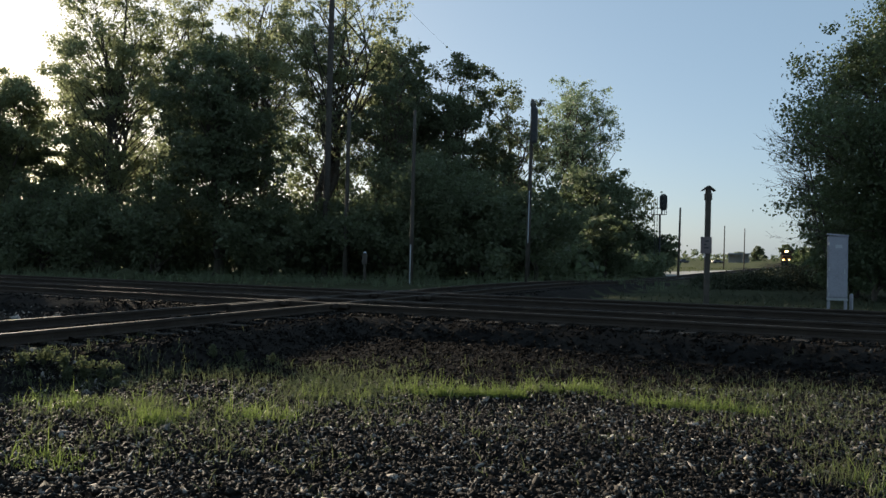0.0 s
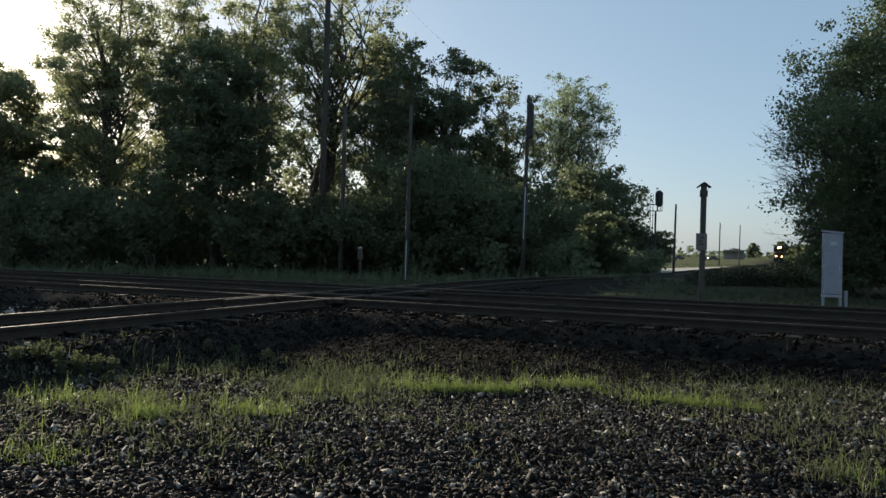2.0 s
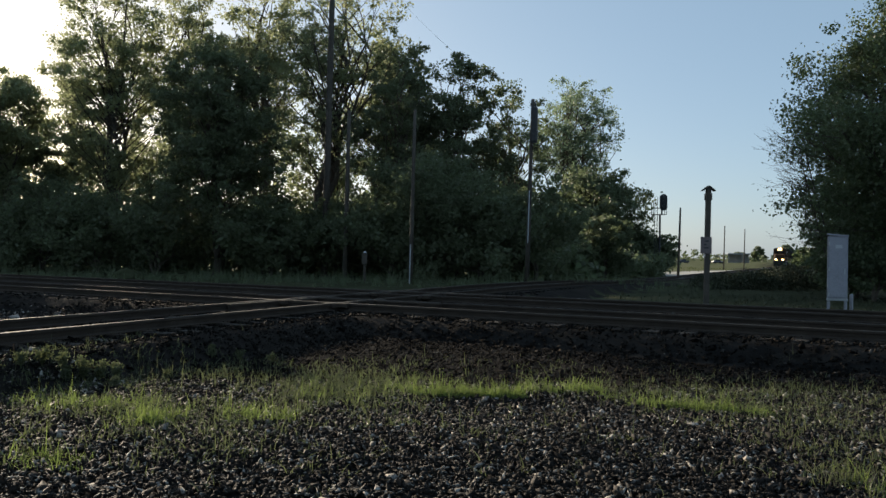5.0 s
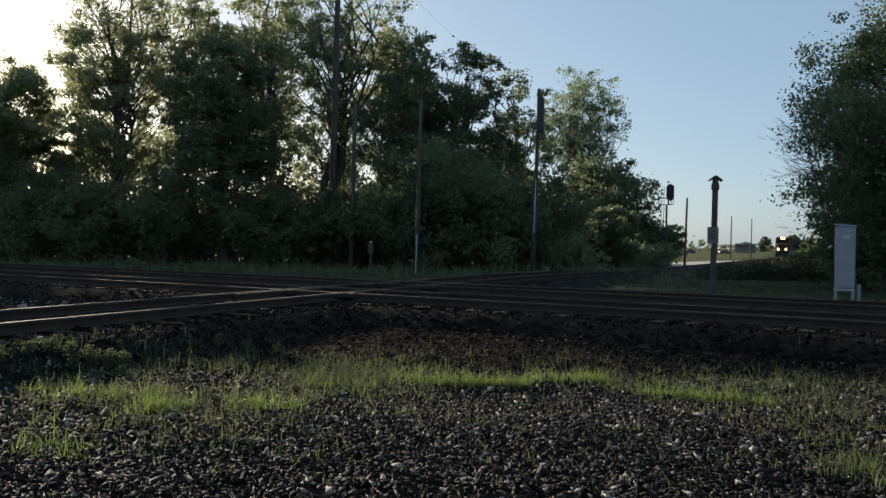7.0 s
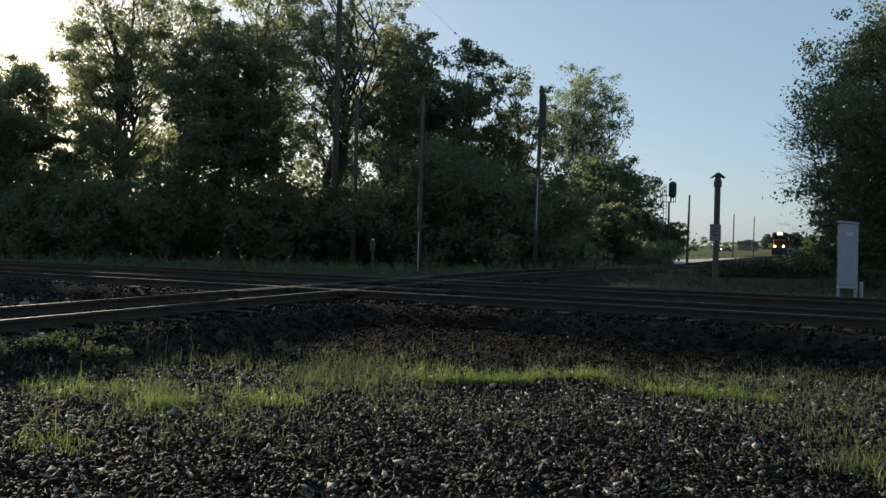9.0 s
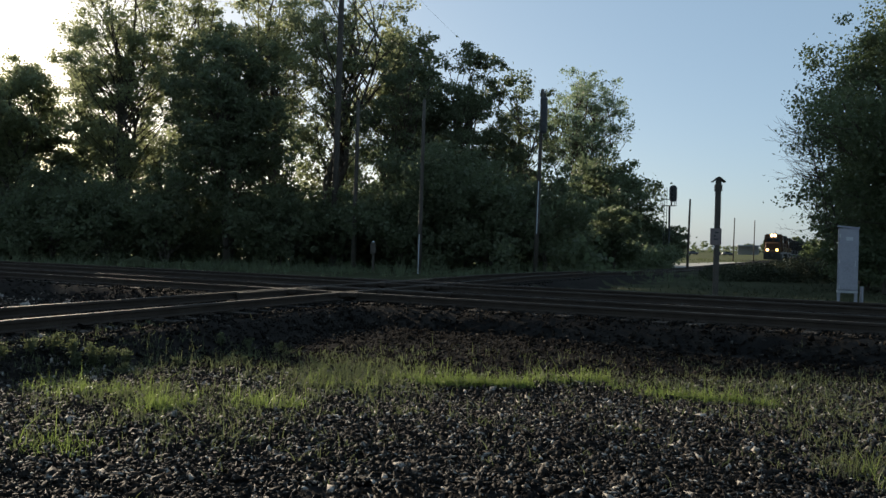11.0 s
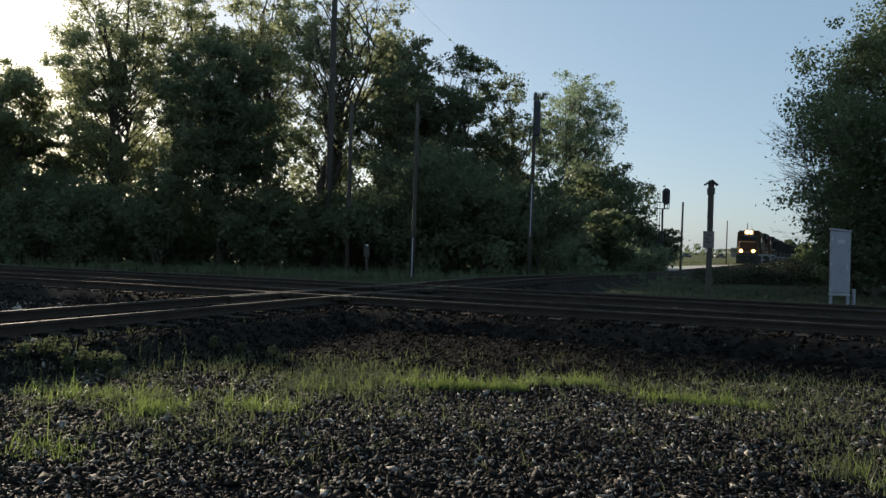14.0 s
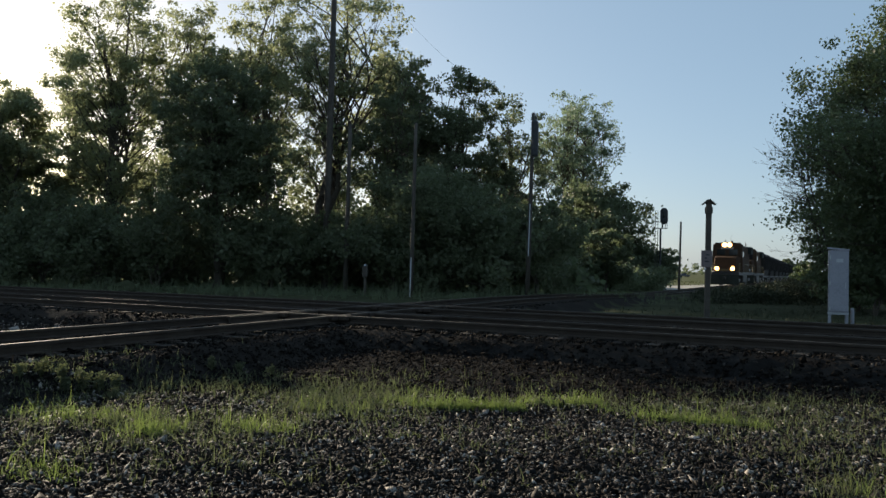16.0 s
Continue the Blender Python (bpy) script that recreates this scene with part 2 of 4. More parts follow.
def bed_height(x, y):
    """The ground: ballast banks under the tracks, a flat gravel apron and a slightly lower field."""
    x, y = np.asarray(x, float), np.asarray(y, float)
    n = x * MAIN_N.x + y * MAIN_N.y
    s = x * SIDE_N.x + y * SIDE_N.y
    base = np.where(y < 30, NEAR_Z, NEAR_Z - np.clip((y - 30) / 60, 0, 1) * 0.25)
    base = base - np.clip((y - 80) / 320, 0, 1) * 1.4
    base = base + 0.035 * np.sin(x * 0.9 + 1) * np.sin(y * 0.7) + 0.05 * np.exp(-((y - 6.6) / 1.1) ** 2) * np.exp(-((x - 1) / 3.5) ** 2)
    d1 = np.maximum(np.maximum(MAIN_MID[0] - n, n - MAIN_MID[1]), 0)
    bank1 = -0.165 - np.clip((d1 - 1.55) / 0.9, 0, 2) * 0.45
    along = x * SIDE_DIR.x + y * SIDE_DIR.y
    bank2 = -0.165 + grade(along) - np.clip((np.abs(s - SIDE_MID - sway(along)) - 1.55) / 0.9, 0, 2) * 0.45
    return np.maximum(base, np.maximum(bank1, bank2))


def spread(fine0, fine1, step, far0, far1, growth=1.22):
    mid = list(np.arange(fine0, fine1, step))
    up, d = fine1, step
    while up < far1:
        mid.append(up)
        d *= growth
        up += d
    mid.append(far1)
    down, d = fine0, step
    low = []
    while True:
        d *= growth
        down -= d
        if down < far0:
            break
        low.append(down)
    low.append(far0)
    return np.array(low[::-1] + mid)


def build_ground():
    xs, ys = spread(-22, 16, 0.25, -2500, 2500, 1.1), spread(3.5, 27, 0.25, -400, 4000, 1.09)
    X, Y = np.meshgrid(xs, ys)
    rng = np.random.default_rng(3)
    Z = bed_height(X, Y)
    near = (np.abs(X) < 30) & (Y > 2) & (Y < 32)
    Z = Z + near * (rng.normal(0, 0.008, Z.shape) - 0.02)
    w, h = len(xs), len(ys)
    idx = np.arange(w * h).reshape(h, w)
    faces = np.stack([idx[:-1, :-1], idx[:-1, 1:], idx[1:, 1:], idx[1:, :-1]], -1).reshape(-1, 4)
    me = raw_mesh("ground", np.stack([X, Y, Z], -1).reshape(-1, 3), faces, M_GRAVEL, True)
    for m in (M_BALLAST, M_VERGE, M_FIELD):
        me.materials.append(m)
    cx, cy = (X[:-1, :-1] + X[1:, 1:]).ravel() / 2, (Y[:-1, :-1] + Y[1:, 1:]).ravel() / 2
    n = cx * MAIN_N.x + cy * MAIN_N.y
    s = cx * SIDE_N.x + cy * SIDE_N.y
    wob = 0.25 * np.sin(cx * 1.7) + 0.25 * np.sin(cy * 2.3 + cx) + rng.normal(0, 0.2, cx.shape)
    slot = np.full(len(cx), 2)
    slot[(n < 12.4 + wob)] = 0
    slot[(cy > 55) & (s > SIDE_MID - 60)] = 3
    slot[cy > 90] = 3
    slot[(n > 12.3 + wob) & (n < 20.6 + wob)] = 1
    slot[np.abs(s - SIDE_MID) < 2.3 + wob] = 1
    slot[(cy > 30) & (s > SIDE_MID + 4.5)] = 2
    me.polygons.foreach_set("material_index", slot.astype(np.int32))
    return tagged(new("ground", me), "dark crushed-stone ground with ballast banks, verge and field", "ground", kind="structure")


ground = build_ground()

# pale gravel yard beside the far track
bm = bmesh.new()
lot = [(18.6, 72), (24, 78), (33, 95), (44.5, 116), (62, 150), (50, 142), (37, 122), (25.6, 99)]
vs = [bm.verts.new((x, y, NEAR_Z - min((y - 30) / 60, 1) * 0.25 - max(y - 80, 0) / 320 * 1.4 + 0.03)) for x, y in lot]
top = bm.faces.new(vs)
ext = bmesh.ops.extrude_face_region(bm, geom=[top])
bmesh.ops.translate(bm, vec=(0, 0, -0.2), verts=[v for v in ext["geom"] if isinstance(v, bmesh.types.BMVert)])
tagged(part("pavement", bm, M_LOT), "pale dusty gravel yard in the sun beside the track", "gravel yard", kind="structure")


# ballast along the far part of the crossing line
bm = bmesh.new()
rng = random.Random(4)
last = None
for k in range(140):
    q = 52 + 2.2 * k
    c = SIDE_N * (SIDE_MID + float(sway(q))) + SIDE_DIR * q
    row = [bm.verts.new(c + SIDE_N * (o + rng.uniform(-0.15, 0.15)) + Vector((0, 0, z + float(grade(q)) + rng.uniform(-0.01, 0.01)))) for o, z in ((-3.4, -0.8), (-1.9, -0.165), (0.0, -0.158), (1.9, -0.165), (3.4, -0.8))]
    if last:
        for i in range(4):
            # sunlight painted in: pale yard slope and top, dark near slope
            bm.faces.new((last[i], last[i + 1], row[i + 1], row[i])).material_index = 0 if i < 3 else 1
    last = row
bed = part("ballast_bed", bm, M_BALLAST_SUNLIT)
bed.data.materials.append(M_BALLAST)
tagged(bed, "grey ballast under the far track, sunlight painted pale towards the yard", "ballast", kind="structure")

# dark weedy earth bank on the near side of the far track
bm = bmesh.new()
rng = random.Random(12)
rows = []
for k in range(60):
    q = k / 59
    c = Vector((9.0, 43.5, 0)).lerp(Vector((66.0, 152.0, 0)), q)
    side = Vector((0.885, -0.465, 0))
    row = []
    for off, hgt in ((-1.3, -0.2), (-0.7, 0.1), (0.0, 0.2), (1.4, 0.16), (3.2, 0.05), (5.0, -0.15)):
        w = c + side * (off + rng.uniform(-0.15, 0.15))
        row.append(bm.verts.new((w.x, w.y, -0.72 - max(w.y - 80, 0) / 320 * 1.4 + hgt + rng.uniform(-0.04, 0.04))))
    rows.append(row)
for r0, r1 in zip(rows, rows[1:]):
    for i in range(5):
        bm.faces.new((r0[i], r0[i + 1], r1[i + 1], r1[i]))
tagged(part("earth_bank", bm, M_VERGE, smooth=True), "low dark weedy earth bank beside the far track", "earth bank", kind="structure")


# ---- tracks ----
def rail_mesh(name, a, b, z=0.0, bends=()):
    """One rail from a to b, by way of the bends (share of the way, drop, sideways): foot, web and a rounded head whose running top is polished."""
    prof = [(-0.07, -0.14), (0.07, -0.14), (0.07, -0.13), (0.012, -0.11), (0.012, -0.05), (0.036, -0.04), (0.036, -0.012), (0.028, 0.0),
            (-0.028, 0.0), (-0.036, -0.012), (-0.036, -0.04), (-0.012, -0.05), (-0.012, -0.11), (-0.07, -0.13)]
    a, b = Vector(a), Vector(b)
    d = (b - a).normalized()
    side = Vector((d.y, -d.x, 0))
    bm = bmesh.new()
    k = len(prof)
    rings = []
    for share, drop, aside in [(0.0, 0.0, 0.0), *(bends or [(1.0, 0.0, 0.0)])]:
        c = a.lerp(b, share) + side * aside
        rings.append([bm.verts.new(c + side * p + Vector((0, 0, q + z + drop))) for p, q in prof])
    for r0, r1 in zip(rings, rings[1:]):
        for i in range(k):
            bm.faces.new((r0[i], r0[(i + 1) % k], r1[(i + 1) % k], r1[i])).material_index = int(i == 7)
    bm.faces.new(rings[0])
    bm.faces.new(rings[-1][::-1])
    bmesh.ops.recalc_face_normals(bm, faces=bm.faces[:])
    me = bpy.data.meshes.new(name)
    bm.to_mesh(me)
    bm.free()
    me.materials.append(M_RAIL)
    me.materials.append(M_RAILTOP)
    return me


tie_bm = box(bmesh.new(), (0, 0, -0.09), (0.23, 2.6, 0.18), 0.012)
TIE = mesh_of("tie", tie_bm, M_TIE)
plate_bm = box(bmesh.new(), (0, 0, 0.006), (0.19, 0.36, 0.014))
for q in (-0.1, 0.1):
    box(plate_bm, (0.04, q, 0.022), (0.03, 0.03, 0.03))
PLATE = mesh_of("tie_plate", plate_bm, M_RAIL)


def track(name, mid, direction, normal, s0, s1, near0, near1, label, z=0.0, step=0.54, bending=False):
    t = tagged(new(name), label, "railway track", kind="structure")
    c = normal * mid
    for side in (-HALF, HALF):
        bends = [((q - s0) / (s1 - s0), float(grade(q)), float(sway(q))) for q in (26, 32, 38, 43, 48, 54, 60, 80, 420, s1)] if bending else ()
        me = rail_mesh("rail", c + normal * side + direction * s0, c + normal * side + direction * s1, z, bends)
        new("rail", me).parent = t
    ang = math.atan2(direction.y, direction.x)
    rng = random.Random(int(mid * 100))
    rest = bmesh.new()
    s = s0
    while s < s1:
        p = c + direction * s + (normal * float(sway(s)) if bending else Vector())
        m = Matrix.Translation((p.x, p.y, TIE_TOP + z + (float(grade(s)) if bending else 0.0) + rng.uniform(-0.012, 0.006))) @ pose(0, 0, 0, 0, 0, math.degrees(ang) + rng.uniform(-1.5, 1.5))
        if near0 < s < near1:
            piece("tie", TIE, t, m)
            for side in (-HALF, HALF):
                piece("tie_plate", PLATE, t, m @ Matrix.Translation((0, side, 0)))
        else:
            bmesh.ops.transform(rest, matrix=m, verts=bmesh.ops.create_cube(rest, size=1, matrix=Matrix.Diagonal((0.23, 2.6, 0.18, 1)) @ Matrix.Translation((0, 0, -0.5)))["verts"])
        s += step
    tagged(part("far_ties", rest, M_TIE, t), kind="stuff")
    return t


# ---- trees ----
def leaf_cloud(rng, centres, radii, counts, size, droop=0.0):
    """Four-cornered leaves scattered through clumps."""
    idx = np.repeat(np.arange(len(centres)), counts)
    n = len(idx)
    sprays = 7
    at = np.clip(rng.normal(0, 0.54, (len(centres), sprays, 3)), -1.05, 1.05) * radii[:, None, None] * np.array([1, 1, 0.75])
    wide = rng.uniform(0.16, 0.46, (len(centres), sprays))
    k = rng.integers(0, sprays, n)
    p = centres[idx] + at[idx, k] + np.clip(rng.normal(size=(n, 3)), -1.7, 1.7) * (wide[idx, k] * radii[idx])[:, None] * np.array([1, 1, 0.7])
    loose = rng.random(n) < 0.03
    p[loose] += rng.normal(size=(int(loose.sum()), 3)) * radii[idx][loose][:, None] * 0.45
    a = rng.normal(size=(n, 3))
    a[:, 2] -= droop
    a /= np.linalg.norm(a, axis=1, keepdims=True)
    b = np.cross(a, rng.normal(size=(n, 3)))
    b /= np.linalg.norm(b, axis=1, keepdims=True)
    L = size * rng.uniform(0.6, 1.35, n)[:, None]
    W = L * rng.uniform(0.3, 0.45, n)[:, None]
    v = np.stack([p - a * L * 0.5, p + b * W - a * L * 0.05, p + a * L * 0.5, p - b * W - a * L * 0.05], 1).reshape(-1, 3)
    return v, np.arange(n * 4).reshape(-1, 4)


def tree(name, x, y, height, radius, base, clumps, per, leaf, material, label, seed, trunk_r=0.25, lean=(0, 0), squash=1.0, top_bias=0.0, clump_r=0.22, fork=0, cone=0.28, group="trackside trees"):
    """Tapered trunk, limbs that end in clumps of leaves, and an uneven outline. base: height at which the crown begins."""
    rng = np.random.default_rng(seed)
    z0 = float(bed_height(x, y)) - 0.1
    t = thing(name, pose(x, y, z0), label, "tree", group)
    h = height
    span = h - base
    # clump centres in a ragged egg
    cs, rs = [], []
    while len(cs) < clumps:
        d = rng.normal(size=3)
        d /= np.linalg.norm(d)
        rr = rng.random() ** (1 / 2.2) * rng.uniform(0.78, 1.06)
        zz = d[2] * rr
        w = 1.0 - cone * max(zz, 0) - top_bias * max(-zz, 0)
        c = np.array([d[0] * rr * radius * w, d[1] * rr * radius * w * squash, base + span * (0.5 + 0.5 * zz * 0.93)])
        k = c[2] / h
        c[:2] += np.array(lean) * k
        r = radius * clump_r * rng.uniform(0.6, 1.3)
        cs.append(c)
        rs.append(r)
    cs, rs = np.array(cs), np.array(rs)
    bm = bmesh.new()
    stems = []
    for f in range(1 + fork):
        off = rng.normal(size=2) * radius * 0.28 * (f > 0)
        pts, rad = [], []
        for i in range(8):
            k = i / 7
            hh = h * (0.66 if f else 0.82) * k
            pts.append((lean[0] * k + off[0] * k ** 1.2 + rng.normal() * 0.012 * h * (i > 0), lean[1] * k + off[1] * k ** 1.2 + rng.normal() * 0.012 * h * (i > 0), hh))
            rad.append(trunk_r * (1.25 if i == 0 else 1) * (1 - 0.88 * k) * (0.75 if f else 1))
        tube(bm, pts, rad, 8)
        stems.append(pts)
    for c, r in zip(cs, rs):
        if rng.random() > 0.6:
            continue
        pts = stems[rng.integers(len(stems))]
        want = max(0.12 * h, c[2] - rng.uniform(0.25, 0.7) * (np.hypot(c[0], c[1]) + 0.1 * h))
        k = min(max(want / (0.82 * h), 0), 0.97) * 7
        i = min(int(k), 6)
        a = np.array(pts[i]) + (np.array(pts[i + 1]) - np.array(pts[i])) * (k - i)
        mid = a + (c - a) * 0.5 + np.array([0, 0, 0.06 * np.linalg.norm(c - a)]) + rng.normal(size=3) * 0.06 * np.linalg.norm(c - a)
        r0 = min(trunk_r * 0.42, 0.012 + 0.009 * np.linalg.norm(c - a))
        tube(bm, [tuple(a), tuple(mid), tuple(c)], [r0, r0 * 0.6, r0 * 0.2], 5, False)
        for _ in range(2):
            e = c + rng.normal(size=3) * r * 0.7
            tube(bm, [tuple(mid + (c - mid) * 0.5), tuple(e)], [r0 * 0.35, r0 * 0.1], 3, False)
    part("trunk", bm, M_BARK, t, smooth=True)
    counts = np.maximum((per * (rs / rs.mean()) ** 2 * rng.uniform(0.6, 1.3, len(rs))).astype(int), 6)
    v, f = leaf_cloud(rng, cs, rs, counts, leaf)
    crown = new("crown", raw_mesh("crown", v, f, material))
    crown.parent = t
    tagged(crown, kind="stuff")
    return t


TALL = "tall cottonwood with thin backlit leaves behind the tracks"
DENSE = "broad dense dark green tree behind the tracks"
BUSH = "low dense dark shrub under the trackside trees"

# -- left wood, from west to east --
tree("poplar_tree", -30.2, 58, 15.2, 4.2, 1.0, 70, 434, 0.200, M_LEAF_TALL, "bushy sunlit tree at the edge of the wood", 11, 0.22, fork=1)
tree("poplar_tree", -26.2, 60, 14.8, 2.7, 2.0, 44, 403, 0.200, M_LEAF_TALL, "slim sunlit tree at the edge of the wood", 12, 0.18)
tree("cottonwood_tree", -22.0, 56, 21.0, 5.0, 3.2, 185, 186, 0.176, M_LEAF_TALL, TALL, 13, 0.34, fork=3, clump_r=0.15, cone=0.15)
tree("broadleaf_tree", -18.2, 60, 22.0, 4.0, 7.5, 110, 178, 0.176, M_LEAF_TALL, TALL, 25, 0.3, fork=2, clump_r=0.15)
tree("broadleaf_tree", -13.2, 50, 14.8, 4.1, 1.0, 220, 200, 0.195, M_LEAF_DARK, DENSE, 14, 0.32, fork=2, clump_r=0.17)
tree("cottonwood_tree", -13.2, 61, 23.6, 4.4, 6.5, 150, 162, 0.176, M_LEAF_TALL, TALL, 15, 0.34, fork=3, clump_r=0.15, cone=0.1)
tree("cottonwood_tree", -9.0, 57, 23.6, 4.9, 6.5, 160, 131, 0.176, M_LEAF_TALL, "tall forked cottonwood with a leaning trunk and thin crown", 16, 0.36, lean=(2.2, 0), fork=3, clump_r=0.14, cone=0.1)
tree("cottonwood_tree", -4.6, 62, 18.5, 3.6, 5.5, 100, 155, 0.176, M_LEAF_TALL, TALL, 26, 0.3, fork=2, clump_r=0.15)
tree("broadleaf_tree", -2.9, 54, 16.6, 3.4, 2.5, 140, 135, 0.17, M_LEAF_DARK, DENSE, 17, 0.26, fork=2, clump_r=0.17)
tree("broadleaf_tree", 0.9, 55, 16.0, 3.3, 1.5, 150, 180, 0.17, M_LEAF_DARK, DENSE, 18, 0.26, fork=2, clump_r=0.17)
tree("broadleaf_tree", 4.2, 56, 14.2, 3.0, 1.5, 120, 139, 0.152, M_LEAF_DARK, "half-open broadleaf tree with visible branches", 19, 0.24, fork=3, clump_r=0.15, cone=0.1)
tree("broadleaf_tree", -0.6, 50, 8.2, 5.2, 0.2, 130, 300, 0.17, M_LEAF_DARK, "low spreading dark tree before the wood", 20, 0.22, fork=2, clump_r=0.2)
tree("poplar_tree", 13.5, 88.5, 21.6, 5.2, 7.0, 210, 115, 0.19, M_LEAF_PALE, "airy pale poplar standing apart at the end of the wood", 21, 0.2, fork=6, clump_r=0.13, cone=0.0, top_bias=0.45)
tree("shrub", 14.4, 82, 10.4, 5.9, 0.0, 130, 260, 0.28, M_LEAF_DARK, "large rounded shrub at the end of the wood", 22, 0.16, fork=2, clump_r=0.2)
tree("shrub", 20.9, 82.7, 4.5, 2.2, 0.0, 44, 294, 0.208, M_LEAF_DARK, "small shrub at the end of the wood", 23, 0.1, fork=1)
tree("shrub", 19.1, 84.0, 4.5, 3.1, 0.0, 44, 294, 0.216, M_LEAF_DARK, "small shrub at the end of the wood", 27, 0.1, fork=1)
tree("shrub", 11.9, 62, 4.9, 2.1, 0.0, 50, 356, 0.160, M_LEAF_DARK, BUSH, 36, 0.1, fork=1)
tree("shrub", 7.2, 60, 6.4, 2.8, 0.0, 60, 356, 0.168, M_LEAF_DARK, BUSH, 24, 0.12, fork=1)
for i, (bx, by, bh, br) in enumerate([(-33.5, 55, 5.6, 3.4), (-29, 53, 5.2, 3.4), (-24.5, 52, 6.0, 3.4), (-20.2, 50, 5.0, 3.2), (-16.5, 49, 5.4, 3.0), (-9.8, 48.5, 5.0, 2.8),
                                      (-6.3, 50, 4.8, 2.8), (-2.8, 47.5, 4.6, 2.8), (2.2, 48, 5.4, 3.2), (5.6, 51, 6.2, 3.2), (-11.5, 54, 6.0, 3.0), (-18, 56, 4.6, 3.2), (-26, 58, 7.0, 3.6), (-6.0, 56, 5.4, 3.0)]):
    tree("shrub", bx, by, bh, br, 0.0, 56, 190, 0.205, M_LEAF_DARK, BUSH, 40 + i, 0.1, fork=2, clump_r=0.26, group="undergrowth")
tree("broadleaf_tree", -8.6, 67, 13.5, 4.4, 1.0, 70, 110, 0.27, M_LEAF_TALL, "thin backlit tree deep in the wood", 28, 0.2, fork=2, clump_r=0.2)
tree("broadleaf_tree", -22.5, 69, 12.5, 4.6, 1.0, 60, 100, 0.27, M_LEAF_TALL, "thin backlit tree deep in the wood", 29, 0.2, fork=2, clump_r=0.2)
tree("broadleaf_tree", -15.0, 70, 14.0, 4.0, 4.0, 46, 100, 0.27, M_LEAF_TALL, "thin backlit tree deep in the wood", 30, 0.2, fork=2, clump_r=0.2)
# dense crowns that close the gaps between the front trees
for i, (bx, by, bh, br, lo) in enumerate([(-1.8, 57.5, 16.5, 2.5, 5.0), (-3.3, 58.5, 17.4, 2.3, 9.0)]):
    tree("broadleaf_tree", bx, by, bh, br, lo, 80, 120, 0.18, M_LEAF_DARK, DENSE, 200 + i, 0.2, fork=2, clump_r=0.2, cone=0.05)
for i, (bx, by, bh, br) in enumerate([(-36.5, 72, 14.6, 4.4), (-30.0, 73, 13.0, 3.6), (-24.8, 71, 13.0, 3.4)]):
    tree("broadleaf_tree", bx, by, bh, br, 2.5, 60, 90, 0.24, M_LEAF_TALL, "thin backlit tree deep in the wood", 220 + i, 0.22, fork=2, clump_r=0.2, cone=0.1)
# trees added out of sight behind the wood, to shade the end shrubs
for i, (bx, by, bh) in enumerate([(-7.0, 97, 12.5), (-2.5, 99, 13.5), (1.5, 101, 14.5), (5.2, 98, 14.0), (8.3, 101, 12.0)]):
    tree("broadleaf_tree", bx, by, bh, 2.4 if bx > 8 else 3.4, 0.8, 60, 75, 0.45, M_LEAF_DARK, "hidden broadleaf tree added behind the wood to shade its end", 240 + i, 0.25, fork=1, clump_r=0.24, cone=0.0)
# deeper undergrowth, which closes the wood near the ground
for i in range(10):
    tree("shrub", -38 + i * 5.0, 66 - 0.4 * i + (i % 2) * 3, 4.6 + 0.6 * (i % 3), 4.0, 0.0, 32, 90, 0.42, M_LEAF_DARK, BUSH, 140 + i, 0.1, fork=2, clump_r=0.3, group="undergrowth")
rng = np.random.default_rng(77)
cs = np.stack([rng.uniform(-60, 13, 330), rng.uniform(66, 72, 330), rng.uniform(-0.4, 1.5, 330)], -1)
cs = np.concatenate([cs, np.stack([rng.uniform(-38, 9, 240), rng.uniform(52, 58, 240), rng.uniform(-0.5, 1.3, 240)], -1)])
v, f = leaf_cloud(rng, cs, np.full(570, 1.2), np.full(570, 40), 0.45)
q = rng.uniform(0, 1, 150)
cs = np.stack([7.5 + 11.2 * q + rng.normal(0, 0.5, 150), 58.5 + 14.5 * q + rng.normal(0, 0.6, 150), rng.uniform(-0.5, 0.75, 150)], -1)
v2, f2 = leaf_cloud(rng, cs, np.full(150, 0.75), np.full(150, 90), 0.24)
v, f = np.concatenate([v, v2]), np.concatenate([f, f2 + len(v)])
tagged(new("brushwood", raw_mesh("brushwood", v, f, M_LEAF_DARK)), "dark tangled brush on the floor of the wood", "undergrowth", kind="stuff")
# unseen trees added beyond the edge of the view to shade the tracks
for i, (bx, by, bh, br) in enumerate([(-34, 61, 14.0, 3.6), (-38, 57, 14.0, 4.2), (-45, 55, 14.4, 4.6), (-54, 52, 13.0, 4.8), (-63, 48, 13.0, 4.8)]):
    tree("broadleaf_tree", bx, by, bh, br, 0.5, 90, 110, 0.38, M_LEAF_DARK, DENSE, 70 + i, 0.28, fork=1, cone=0.0, clump_r=0.22)

# -- right side --
tree("maple_tree", 17.25, 31, 13.0, 5.7, 0.2, 480, 280, 0.115, M_LEAF_RIGHT, "large dense dark green tree behind the white case", 31, 0.3, fork=2, clump_r=0.15, cone=0.95, top_bias=0.34, group="right trees")
tree("maple_tree", 22.0, 30, 13.5, 4.6, 0.3, 90, 240, 0.18, M_LEAF_RIGHT, "large dense dark green tree behind the white case", 32, 0.3, fork=1, group="right trees")
tree("shrub", 16.3, 33.5, 3.4, 1.9, 0.0, 60, 260, 0.13, M_LEAF_RIGHT, "leafy shrub at the foot of the large tree", 33, 0.08, fork=2, group="right trees")
